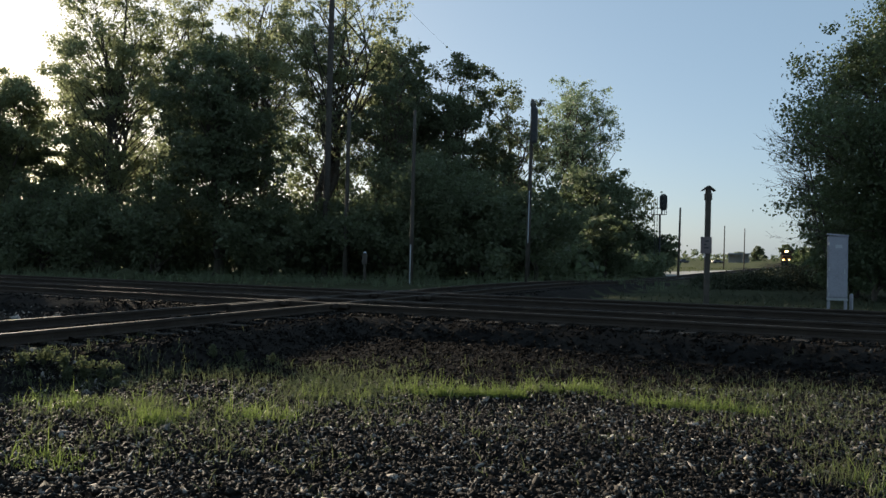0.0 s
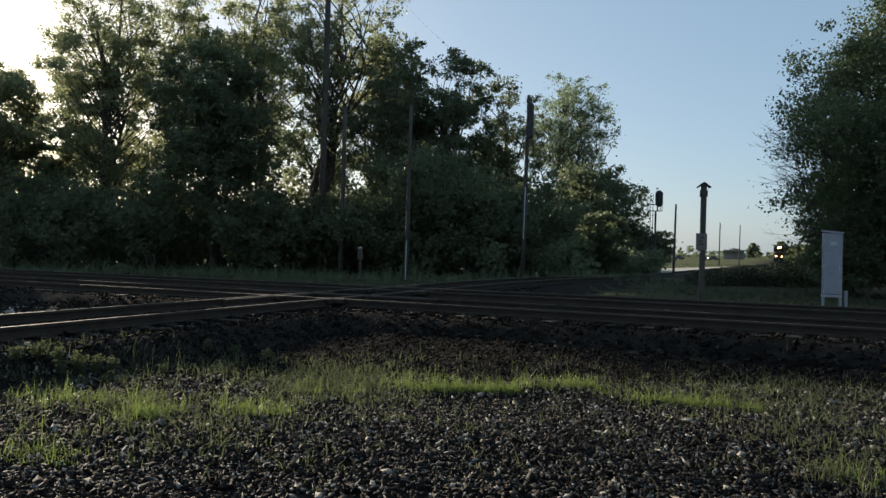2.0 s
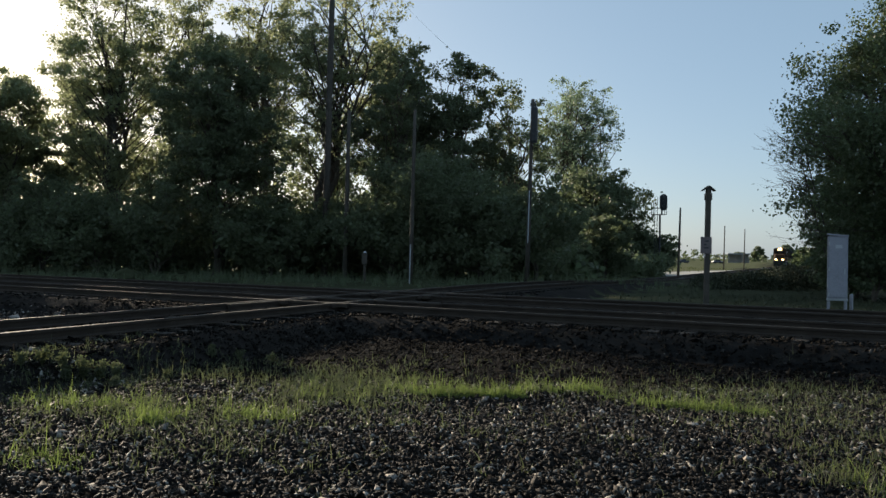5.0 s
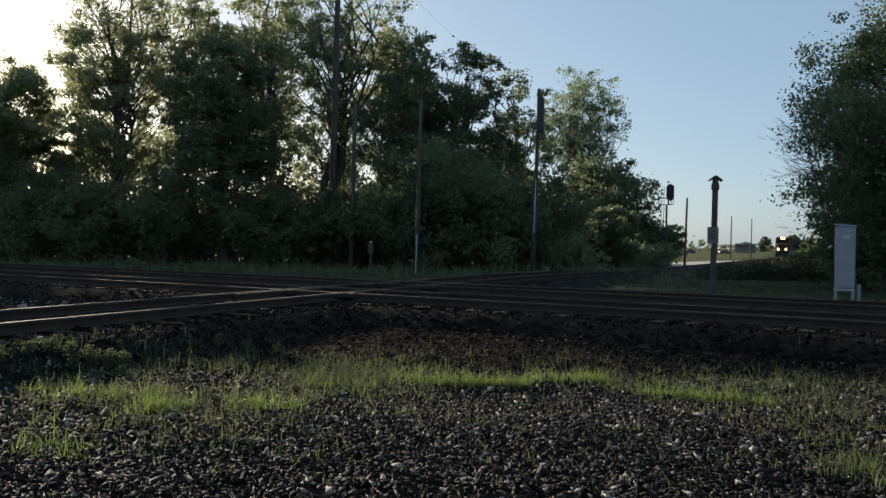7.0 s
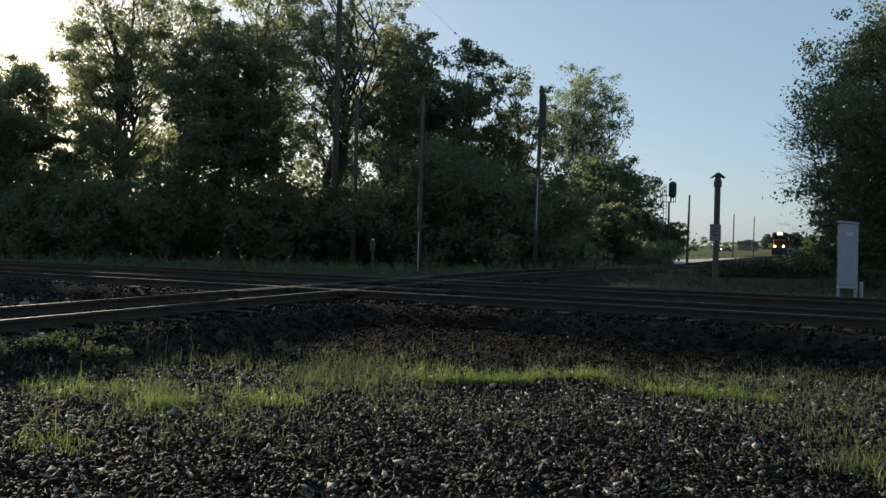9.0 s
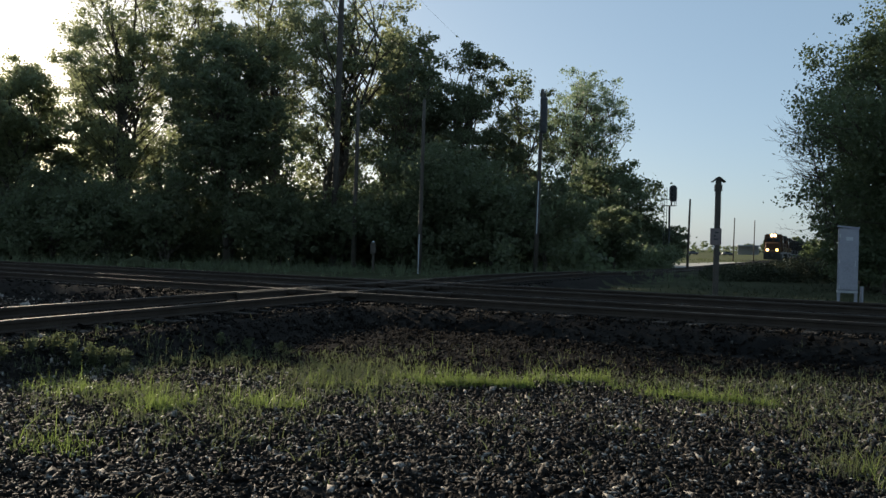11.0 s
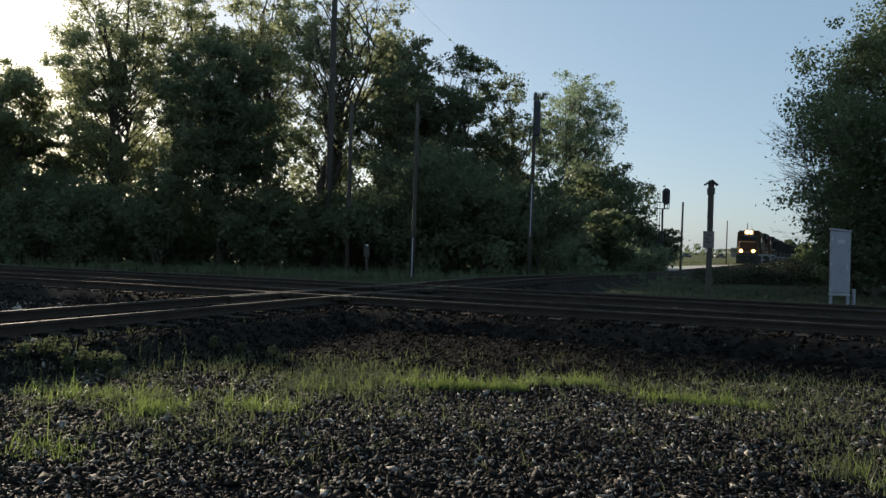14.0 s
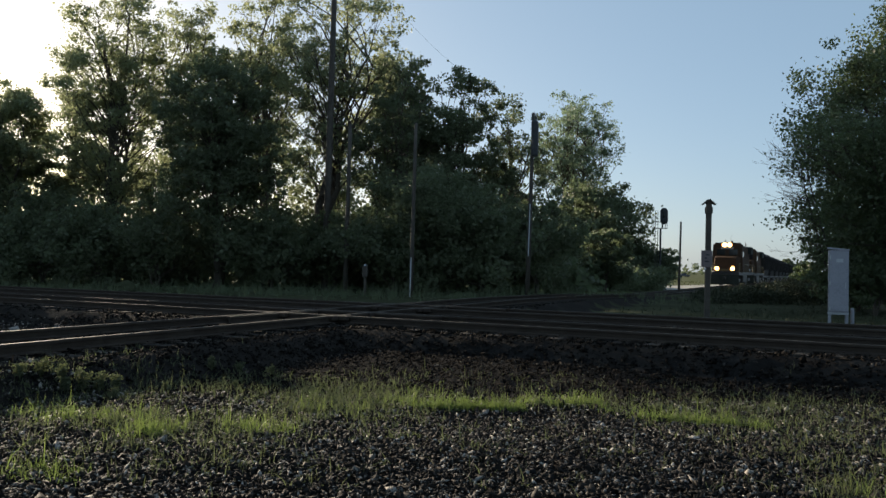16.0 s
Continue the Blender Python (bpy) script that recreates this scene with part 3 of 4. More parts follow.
tree("shrub", 19.6, 45.5, 2.9, 1.15, 0.0, 44, 220, 0.13, M_LEAF_RIGHT, "leafy shrub growing out of the tall weeds", 37, 0.06, fork=2, group="right trees")
tree("shrub", 19.5, 27.5, 3.2, 2.4, 0.0, 60, 240, 0.14, M_LEAF_RIGHT, "leafy shrub at the foot of the large tree", 34, 0.08, fork=2, group="right trees")
tree("shrub", 15.2, 30.0, 2.6, 1.4, 0.0, 44, 200, 0.13, M_LEAF_RIGHT, "leafy shrub at the foot of the large tree", 35, 0.06, fork=2, group="right trees")
tree("broadleaf_tree", 18.3, 38, 6.6, 2.1, 0.2, 70, 190, 0.14, M_LEAF_RIGHT, "dense dark young tree behind the large tree", 38, 0.12, fork=2, group="right trees")


def bare_sapling(x, y, seed):
    """A dead sapling: twigs only."""
    r = random.Random(seed)
    t = thing("dead_sapling", pose(x, y, float(bed_height(x, y)) - 0.05), "bare grey sapling with fine twigs beside the large tree", "tree")
    bm = bmesh.new()
    trunk = [(0, 0, 0), (-0.35, 0, 1.6), (-0.75, 0.1, 3.2), (-1.2, 0.1, 4.8), (-1.5, 0, 6.2)]
    tube(bm, trunk, [0.035, 0.03, 0.024, 0.016, 0.006], 6)
    part("trunk", bm, M_TWIG, t)
    bm = bmesh.new()
    for i in range(40):
        z = r.uniform(1.9, 5.9)
        a = math.pi + r.uniform(-0.9, 0.9)
        ln = r.uniform(0.7, 2.1)
        p0 = Vector((-0.24 * z, 0.02 * z, z))
        way = Vector((math.cos(a), math.sin(a), r.uniform(-0.15, 0.75)))
        pts = [p0]
        for k in range(5):
            way = (way + Vector((r.uniform(-.25, .25), r.uniform(-.25, .25), r.uniform(-.22, .3)))).normalized()
            pts.append(pts[-1] + way * ln / 5)
            for _ in range(3):
                q = pts[-2].lerp(pts[-1], r.random())
                tip = q + (way + Vector((r.uniform(-.9, .9), r.uniform(-.9, .9), r.uniform(-.6, .9)))) * r.uniform(0.1, 0.3)
                tube(bm, [q, tip], [0.0045, 0.002], 3, False)
        tube(bm, pts, [0.008, 0.007, 0.006, 0.0045, 0.0035, 0.002], 4, False)
    part("twig_growth", bm, M_TWIG, t)
    return t


bare_sapling(14.55, 31.0, 1)
bare_sapling(15.0, 32.5, 2)

# -- far line of woods --
rng = np.random.default_rng(8)
n = 1200
fx, fy = rng.uniform(-160, 900, n), rng.uniform(600, 660, n)
top = 5.4 + 1.3 * np.sin(fx * 0.045) + 0.9 * np.sin(fx * 0.21 + 1) + rng.uniform(-0.7, 0.9, n)
cs = np.stack([fx, fy, -0.6 + (top + 0.6) * rng.uniform(0.1, 1.0, n)], -1)
v, f = leaf_cloud(rng, cs, rng.uniform(1.1, 2.2, n), np.full(n, 22), 1.4)
v[:, 2] -= 1.4
tagged(new("far_woods", raw_mesh("far_woods", v, f, M_LEAF_DARK)), "hazy line of distant woods on the horizon", "woods", kind="stuff")
for i, (bx, by, bh, br) in enumerate([(237, 640, 11.5, 5.8), (263, 650, 14.0, 7.0), (225, 645, 7.5, 5.0)]):
    tree("far_tree", bx, by, bh, br, 0.3, 60, 130, 1.0, M_LEAF_DARK, "rounded tree standing far off in the field", 51 + i, 0.3, clump_r=0.2, group="far trees")


# ---- poles, posts, signal, case ----
def utility_pole(x, y, height, r, lean, label, fittings):
    z0 = float(bed_height(x, y)) - 0.2
    t = thing("utility_pole", pose(x, y, z0), label, "utility pole", "utility poles")
    bm = bmesh.new()
    tube(bm, [(lean * k, 0, height * k) for k in (0, 0.35, 0.7, 1.0)], [r, r * 0.9, r * 0.8, r * 0.68], 12)
    part("pole", bm, M_WOOD, t, smooth=True)
    if "arm" in fittings:
        bm = box(bmesh.new(), (lean * 0.95, -r, height - 0.7), (2.2, 0.09, 0.12), 0.01)
        arm = part("crossarm", bm, M_WOOD, t)
        for ox in (-0.95, -0.4, 0.4, 0.95):
            part("insulator", tube(bmesh.new(), [(lean + ox, -r, height - 0.64), (lean + ox, -r, height - 0.56), (lean + ox, -r, height - 0.46)], [0.03, 0.06, 0.03], 8), M_GALV, arm)
    if "can" in fittings:
        c = part("transformer", tube(bmesh.new(), [(lean + 0.05, -r - 0.2, height - 2.3), (lean + 0.05, -r - 0.2, height - 2.2), (lean + 0.05, -r - 0.2, height - 0.55), (lean + 0.05, -r - 0.2, height - 0.45)], [0.16, 0.19, 0.19, 0.12], 14), M_DARKSTEEL, t, "dark transformer can")
        for q in (-0.1, 0.1):
            part("bushing", tube(bmesh.new(), [(lean + q, -r - 0.2, height - 0.45), (lean + q, -r - 0.2, height - 0.15)], [0.05, 0.03], 8), M_DARKSTEEL, c)
        part("bracket", box(bmesh.new(), (lean, -r - 0.03, height - 1.3), (0.14, 0.12, 0.9), 0.01), M_GALV, t)
    if "conduit" in fittings:
        lo, hi = fittings["conduit"]
        part("conduit", tube(bmesh.new(), [(lean * lo / height - 0.03, -r - 0.04, lo), (lean * hi / height - 0.03, -r - 0.03, hi)], [0.03, 0.03], 8), M_GALV, t, "bright galvanised conduit")
    return t


utility_pole(-6.95, 50, 21.5, 0.21, 0.25, "very tall weathered wooden utility pole before the wood", {"arm": 1})
utility_pole(4.35, 44, 9.75, 0.12, 0.18, "tall wooden utility pole with a transformer can and conduit", {"can": 1, "conduit": (2.3, 5.0)})
utility_pole(-1.55, 41, 8.6, 0.11, 0.1, "slim wooden pole with a bright conduit at its foot", {"conduit": (0.2, 2.1)})
utility_pole(-5.4, 47, 9.5, 0.14, 0.1, "wooden pole half hidden by the wood", {})
utility_pole(20.75, 75, 6.2, 0.11, 0.12, "bare slim wooden pole at the field's edge", {})
utility_pole(49.5, 150, 7.9, 0.12, 0.1, "bare slim wooden pole at the field's edge", {})
utility_pole(56.6, 160, 7.9, 0.11, 0.1, "bare slim wooden pole at the field's edge", {})

# cable from the tall pole to the one with the transformer
bm = bmesh.new()
a, b = Vector((-6.7, 49.8, 20.6)), Vector((4.5, 43.9, 8.5))
tube(bm, [a.lerp(b, k / 14) - Vector((0, 0, 1.1 * 4 * (k / 14) * (1 - k / 14))) for k in range(15)], [0.004] * 15, 5)
tagged(part("overhead_cable", bm, M_DARKSTEEL), "thin sagging overhead cable between two poles", "cable")


def marker_post(x, y):
    t = thing("marker_post", pose(x, y, float(bed_height(x, y)) - 0.05), "short grey post with a small box before the wood", "post")
    part("post", tube(bmesh.new(), [(0, 0, 0), (0.01, 0, 1.5)], [0.07, 0.06], 8), M_WOOD, t)
    part("junction_box", box(bmesh.new(), (0.0, -0.1, 1.2), (0.26, 0.16, 0.5), 0.02), M_WOOD, t, "small grey junction box")
    part("cap", tube(bmesh.new(), [(0, 0, 1.5), (0, 0, 1.58)], [0.1, 0.03], 8), M_GALV, t)
    return t


marker_post(-3.85, 42)


def low_rock(x, y, s, seed):
    r = random.Random(seed)
    bm = bmesh.new()
    vs = bmesh.ops.create_icosphere(bm, subdivisions=3, radius=1.0)["verts"]
    for v in vs:
        q = noise.noise(v.co * 1.4 + Vector((seed, 0, 0)))
        v.co = v.co * (1 + 0.3 * q)
        v.co = Vector((v.co.x * s, v.co.y * s * 0.7, max(v.co.z, -0.3) * s * 0.55))
    ob = part("boulder", bm, M_VERGE, None)
    ob.matrix_basis = pose(x, y, float(bed_height(x, y)) + s * 0.1, 0, 0, seed * 40)
    return tagged(ob, "low weathered boulder beside the tracks", "boulder", "boulders")


low_rock(-15.2, 41, 0.75, 1)
low_rock(-13.0, 42, 0.5, 2)


def sign_post():
    x, y = 7.12, 23.0
    z0 = float(bed_height(x, y)) - 0.1
    t = thing("trackside_post", pose(x, y, z0), "weathered wooden trackside post with a peaked cap and square sign", "sign post")
    h = 2.93 - z0
    part("post", box(bmesh.new(), (0.02, 0, h / 2), (0.13, 0.13, h), 0.012, Euler((0, radians(0.4), 0)).to_matrix()), M_WOOD, t)
    for s in (-1, 1):
        part("cap_board", box(bmesh.new(), (0.03 + s * 0.085, 0, h - 0.055), (0.22, 0.2, 0.028), 0.005, Euler((0, radians(38 * s), 0)).to_matrix()), M_WOOD, t)
    part("collar", box(bmesh.new(), (0.03, 0, h - 0.28), (0.17, 0.17, 0.18), 0.01), M_WOOD, t)
    plate = part("sign_plate", box(bmesh.new(), (-0.035, -0.085, 1.61 - z0 - 0.27), (0.3, 0.012, 0.45), 0.004), M_RUSTY_SIGN, t, "faded reddish-grey sign plate")
    for k, (w, dx) in enumerate(((0.10, 0.02), (0.06, -0.03), (0.12, 0.0))):
        part("mark_bar", box(bmesh.new(), (-0.035 + dx, -0.0935, 1.61 - z0 - 0.16 - k * 0.09), (w, 0.005, 0.04)), M_DARKSTEEL, plate)
    part("reflector", box(bmesh.new(), (-0.08, -0.09, 1.61 - z0 - 0.54), (0.05, 0.012, 0.05), 0.004), M_LABEL, t)
    return t


sign_post()


def equipment_case():
    x, y = 10.2, 22.0
    z0 = float(bed_height(x, y)) - 0.03
    t = thing("equipment_case", pose(x, y, z0, 0, 0, -22), "tall pale grey steel equipment case on legs beside the track", "equipment case")
    w, d, lo, hi = 0.47, 0.4, 0.5, 2.10
    part("cabinet", box(bmesh.new(), (0, 0, (lo + hi) / 2), (w, d, hi - lo), 0.012), M_CASE, t)
    part("roof", box(bmesh.new(), (0, -0.01, hi + 0.03), (w + 0.04, d + 0.06, 0.045), 0.008, Euler((radians(1.5), radians(5), 0)).to_matrix()), M_CASE, t)
    door = part("door", box(bmesh.new(), (0, -d / 2 - 0.008, (lo + hi) / 2), (w - 0.05, 0.016, hi - lo - 0.07), 0.005), M_CASE, t)
    part("handle", box(bmesh.new(), (w / 2 - 0.07, -d / 2 - 0.03, 1.2), (0.025, 0.03, 0.16), 0.006), M_GALV, door)
    part("label_plate", box(bmesh.new(), (0.02, -d / 2 - 0.019, 1.83), (0.16, 0.006, 0.09), 0.002), M_LABEL, door)
    for hz in (0.6, 1.25, 1.9):
        part("hinge", tube(bmesh.new(), [(-w / 2 + 0.03, -d / 2 - 0.018, hz - 0.05), (-w / 2 + 0.03, -d / 2 - 0.018, hz + 0.05)], [0.014, 0.014], 8), M_GALV, door)
    part("base_rail", box(bmesh.new(), (0, 0, lo - 0.03), (w + 0.02, d + 0.02, 0.05), 0.006), M_GALV, t)
    for sx in (-1, 1):
        for sy in (-1, 1):
            part("leg", box(bmesh.new(), (sx * (w / 2 - 0.035), sy * (d / 2 - 0.035), (lo - 0.05) / 2), (0.06, 0.06, lo - 0.05), 0.004), M_CASE, t)
    return t


equipment_case()
tagged(part("pipe_stub", tube(bmesh.new(), [(10.62, 22.1, NEAR_Z - 0.05), (10.62, 22.1, NEAR_Z + 0.55), (10.62, 22.1, NEAR_Z + 0.57)], [0.045, 0.045, 0.03], 10), M_CASE), "short pale pipe stub beside the case", "pipe")


def signal_mast():
    x, y = 20.35, 80.0
    z0 = float(bed_height(x, y)) - 0.1
    t = thing("railway_signal", pose(x, y, z0), "dark railway signal mast with an oval head, ladder and platform", "railway signal")
    h = 5.0 - z0
    part("mast", tube(bmesh.new(), [(0, 0, 0), (0, 0, h)], [0.11, 0.09], 10), M_DARKSTEEL, t)
    bm = bmesh.new()
    box(bm, (-0.1, 0, h), (1.3, 0.7, 0.05))
    plat = part("platform", bm, M_DARKSTEEL, t)
    for px in (-0.72, 0.52):
        for py in (-0.33, 0.33):
            part("rail_post", tube(bmesh.new(), [(px, py, h), (px, py, h + 1.15)], [0.03, 0.03], 6), M_DARKSTEEL, plat)
    for pz in (0.6, 1.15):
        for py in (-0.33, 0.33):
            if pz < 1:
                part("hand_rail", tube(bmesh.new(), [(-0.72, py, h + pz), (0.52, py, h + pz)], [0.022, 0.022], 6), M_DARKSTEEL, plat)
    lad = part("ladder", bmesh.new(), M_DARKSTEEL, t)
    for sx in (-0.52, -0.28):
        part("stile", tube(bmesh.new(), [(sx, -0.1, 0.2), (sx, -0.1, h + 1.6)], [0.025, 0.025], 6), M_DARKSTEEL, lad)
    for k in range(22):
        part("rung", tube(bmesh.new(), [(-0.52, -0.1, 0.5 + k * 0.33), (-0.28, -0.1, 0.5 + k * 0.33)], [0.014, 0.014], 5), M_DARKSTEEL, lad)
    # oval backing with three hooded lamps
    bm = bmesh.new()
    ring = [(0.27 + 0.36 * math.cos(a), (0.42 if math.sin(a) > 0 else -0.42) + 0.36 * math.sin(a)) for a in [i * math.tau / 28 for i in range(28)]]
    f0 = [bm.verts.new((px, -0.2, h + 1.15 + pz)) for px, pz in ring]
    f1 = [bm.verts.new((px, -0.12, h + 1.15 + pz)) for px, pz in ring]
    bm.faces.new(f0)
    bm.faces.new(f1[::-1])
    for i in range(28):
        bm.faces.new((f0[i], f0[(i + 1) % 28], f1[(i + 1) % 28], f1[i]))
    head = part("signal_head", bm, M_DARKSTEEL, t)
    for pz in (-0.35, 0.05, 0.45):
        part("hood", tube(bmesh.new(), [(0.27, -0.2, h + 1.15 + pz), (0.27, -0.5, h + 1.13 + pz)], [0.13, 0.14], 12), M_DARKSTEEL, head)
    part("bracket", box(bmesh.new(), (0.15, -0.05, h + 0.5), (0.12, 0.12, 1.0), 0.01), M_DARKSTEEL, t)
    return t


signal_mast()


# ---- far yard: shed and parked cars ----
def shed(x, y):
    t = thing("open_shed", pose(x, y, float(bed_height(x, y)), 0, 0, -15), "low pale shed with a dark flat roof across the field", "shed")
    part("roof", box(bmesh.new(), (0, 0, 4.2), (10, 6, 0.6), 0.05), M_ROOF, t)
    part("wall", box(bmesh.new(), (0, 2.6, 1.95), (9.2, 0.2, 3.95)), M_SHEDWALL, t)
    for px in (-4.4, -1.5, 1.5, 4.4):
        part("post", box(bmesh.new(), (px, -2.6, 1.95), (0.25, 0.25, 3.95)), M_SHEDWALL, t)
    return t


shed(139, 400)


def parked_car(x, y, rz):
    t = thing("parked_car", pose(x, y, float(bed_height(x, y)), 0, 0, rz), "dusty dark car parked at the far side of the field", "car", "parked cars")
    part("body", box(bmesh.new(), (0, 0, 0.62), (4.4, 1.8, 0.6), 0.14), M_AUTO, t)
    cabin = box(bmesh.new(), (-0.2, 0, 1.15), (2.3, 1.55, 0.55), 0.0)
    for v in cabin.verts:
        if v.co.z > 1.2:
            v.co.x = -0.2 + (v.co.x + 0.2) * 0.68
            v.co.y *= 0.85
    part("cabin", cabin, M_GLASS, t)
    for px in (-1.35, 1.35):
        for py in (-0.82, 0.82):
            part("wheel", tube(bmesh.new(), [(px, py - 0.1, 0.32), (px, py + 0.1, 0.32)], [0.32, 0.32], 14), M_RUBBER, t)
    return t


for cx, cy, rz in ((79, 300, 70), (88, 312, 15), (95, 305, 80), (104, 322, 10)):
    parked_car(cx, cy, rz)


# ---- train ----
def bogie(parent, x):
    b = part("bogie", box(bmesh.new(), (x, 0, 0.62), (3.4, 2.3, 0.32), 0.04), M_DARKSTEEL, parent)
    for dx in (-1.2, 0, 1.2):
        for sy in (-HALF, HALF):
            part("wheel", tube(bmesh.new(), [(x + dx, sy - 0.07, 0.5), (x + dx, sy + 0.07, 0.5)], [0.5, 0.5], 18), M_DARKSTEEL, b)
    return b


def locomotive(lamps):
    """Wide-nosed freight locomotive, front towards +x at x = 0; rail tops at z = 0."""
    t = thing("locomotive", Matrix(), "dark orange freight locomotive with lit headlights" if lamps else "dark orange trailing freight locomotive", "locomotive", "train")
    part("frame", box(bmesh.new(), (-11, 0, 1.35), (21.6, 2.9, 0.35), 0.04), M_DARKSTEEL, t)
    part("fuel_tank", box(bmesh.new(), (-11.2, 0, 0.78), (5.4, 2.5, 0.9), 0.2), M_DARKSTEEL, t)
    pilot = box(bmesh.new(), (-0.12, 0, 0.72), (0.3, 2.9, 1.1), 0.05)
    part("pilot", pilot, M_LOCODARK, t)
    part("coupler", box(bmesh.new(), (0.25, 0, 0.88), (0.7, 0.28, 0.3), 0.05), M_DARKSTEEL, t)
    nose = box(bmesh.new(), (-1.55, 0, 2.4), (1.9, 2.7, 1.85), 0.0)
    for v in nose.verts:
        if v.co.x > -1.5:
            v.co.y *= 0.8
            if v.co.z > 2.4:
                v.co.z -= 0.22
    bmesh.ops.bevel(nose, geom=nose.edges[:], offset=0.09, segments=2, affect="EDGES")
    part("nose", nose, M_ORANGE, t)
    part("nose_stripe", box(bmesh.new(), (-0.585, 0, 1.75), (0.02, 1.7, 0.22)), M_YELLOW, t)
    cab = box(bmesh.new(), (-3.6, 0, 3.12), (2.4, 3.34, 3.34), 0.0)
    for v in cab.verts:
        if v.co.z > 4:
            v.co.y *= 0.9
    bmesh.ops.bevel(cab, geom=cab.edges[:], offset=0.2, segments=3, affect="EDGES")
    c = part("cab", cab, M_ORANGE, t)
    for sy in (-0.66, 0.66):
        part("windscreen", box(bmesh.new(), (-2.39, sy, 3.72), (0.05, 0.9, 0.62), 0.02), M_GLASS, c)
    for sy in (-1.57, 1.57):
        part("side_window", box(bmesh.new(), (-3.6, sy, 3.5), (1.3, 0.08, 0.6), 0.02), M_GLASS, c)
    hood = box(bmesh.new(), (-12.2, 0, 3.05), (14.8, 2.2, 3.1), 0.16)
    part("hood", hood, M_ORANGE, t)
    part("hood_roof", box(bmesh.new(), (-12.2, 0, 4.66), (14.6, 1.7, 0.2), 0.06), M_LOCODARK, t)
    for k in range(8):
        part("hood_door", box(bmesh.new(), (-6.2 - k * 1.5, -1.13, 2.85), (1.3, 0.05, 1.9), 0.015), M_ORANGE, t)
    part("radiator", box(bmesh.new(), (-18.4, 0, 4.28), (3.4, 3.0, 0.9), 0.1), M_LOCODARK, t)
    part("exhaust_stack", box(bmesh.new(), (-10.5, 0, 4.84), (0.9, 0.5, 0.3), 0.05), M_DARKSTEEL, t)
    part("horn", tube(bmesh.new(), [(-4.6, 0.3, 4.7), (-4.6, 0.3, 5.05)], [0.05, 0.14], 10), M_DARKSTEEL, t)
    part("antenna", tube(bmesh.new(), [(-3.2, 0.3, 4.68), (-3.2, 0.3, 5.6)], [0.02, 0.012], 6), M_DARKSTEEL, t)
    part("number_board", box(bmesh.new(), (-2.42, 0, 4.2), (0.06, 1.3, 0.24), 0.02), M_LABEL, t)
    hl = part("headlight", box(bmesh.new(), (-2.36, 0, 4.53), (0.14, 1.05, 0.54), 0.05), M_DARKSTEEL, t)
    for sy in (-0.26, 0.26):
        # oversized glowing disc, stands in for the headlight's halo
        part("reflector", tube(bmesh.new(), [(-2.3, sy, 4.53), (-2.27, sy, 4.53)], [0.27, 0.26], 18), M_LAMP_HALO if lamps else M_LABEL, hl)
        part("lens", tube(bmesh.new(), [(-2.28, sy, 4.53), (-2.25, sy, 4.53)], [0.17, 0.15], 16), M_LAMP if lamps else M_LABEL, hl)
    part("light_bracket", box(bmesh.new(), (-0.16, 0, 1.54), (0.16, 2.3, 0.08), 0.02), M_DARKSTEEL, t)
    for sy in (-0.81, 0.81):
        part("light_stand", box(bmesh.new(), (-0.16, sy, 1.7), (0.12, 0.12, 0.3), 0.01), M_DARKSTEEL, t)
        d = part("ditch_light", tube(bmesh.new(), [(-0.25, sy, 1.9), (0.08, sy, 1.9)], [0.18, 0.21], 14), M_DARKSTEEL, t)
        # glowing disc wider than the lamp, imitates the ditch light's halo
        part("reflector", tube(bmesh.new(), [(0.08, sy, 1.9), (0.1, sy, 1.9)], [0.24, 0.23], 16), M_LAMP_HALO if lamps else M_LABEL, d)
        part("lens", tube(bmesh.new(), [(0.09, sy, 1.9), (0.12, sy, 1.9)], [0.12, 0.1], 14), M_LAMP if lamps else M_LABEL, d)
    for sy in (-1.4, 1.4):
        rail_part = part("hand_rail", tube(bmesh.new(), [(-0.5, sy, 2.45), (-2.3, sy, 2.45)], [0.025, 0.025], 6), M_YELLOW, t)
        for px in (-0.5, -1.4, -2.3):
            part("stanchion", tube(bmesh.new(), [(px, sy, 1.5), (px, sy, 2.45)], [0.022, 0.022], 6), M_YELLOW, rail_part)
        rail_part = part("hand_rail", tube(bmesh.new(), [(-5.0, sy, 2.45), (-21.4, sy, 2.45)], [0.025, 0.025], 6), M_YELLOW, t)
        for px in range(-21, -4, 2):
            part("stanchion", tube(bmesh.new(), [(px, sy, 1.5), (px, sy, 2.45)], [0.022, 0.022], 6), M_YELLOW, rail_part)
        for k in range(4):
            part("step", box(bmesh.new(), (-0.55, sy * 0.98, 0.35 + 0.3 * k), (0.5, 0.22, 0.04)), M_DARKSTEEL, t)
    bogie(t, -3.9)
    bogie(t, -18.1)
    return t


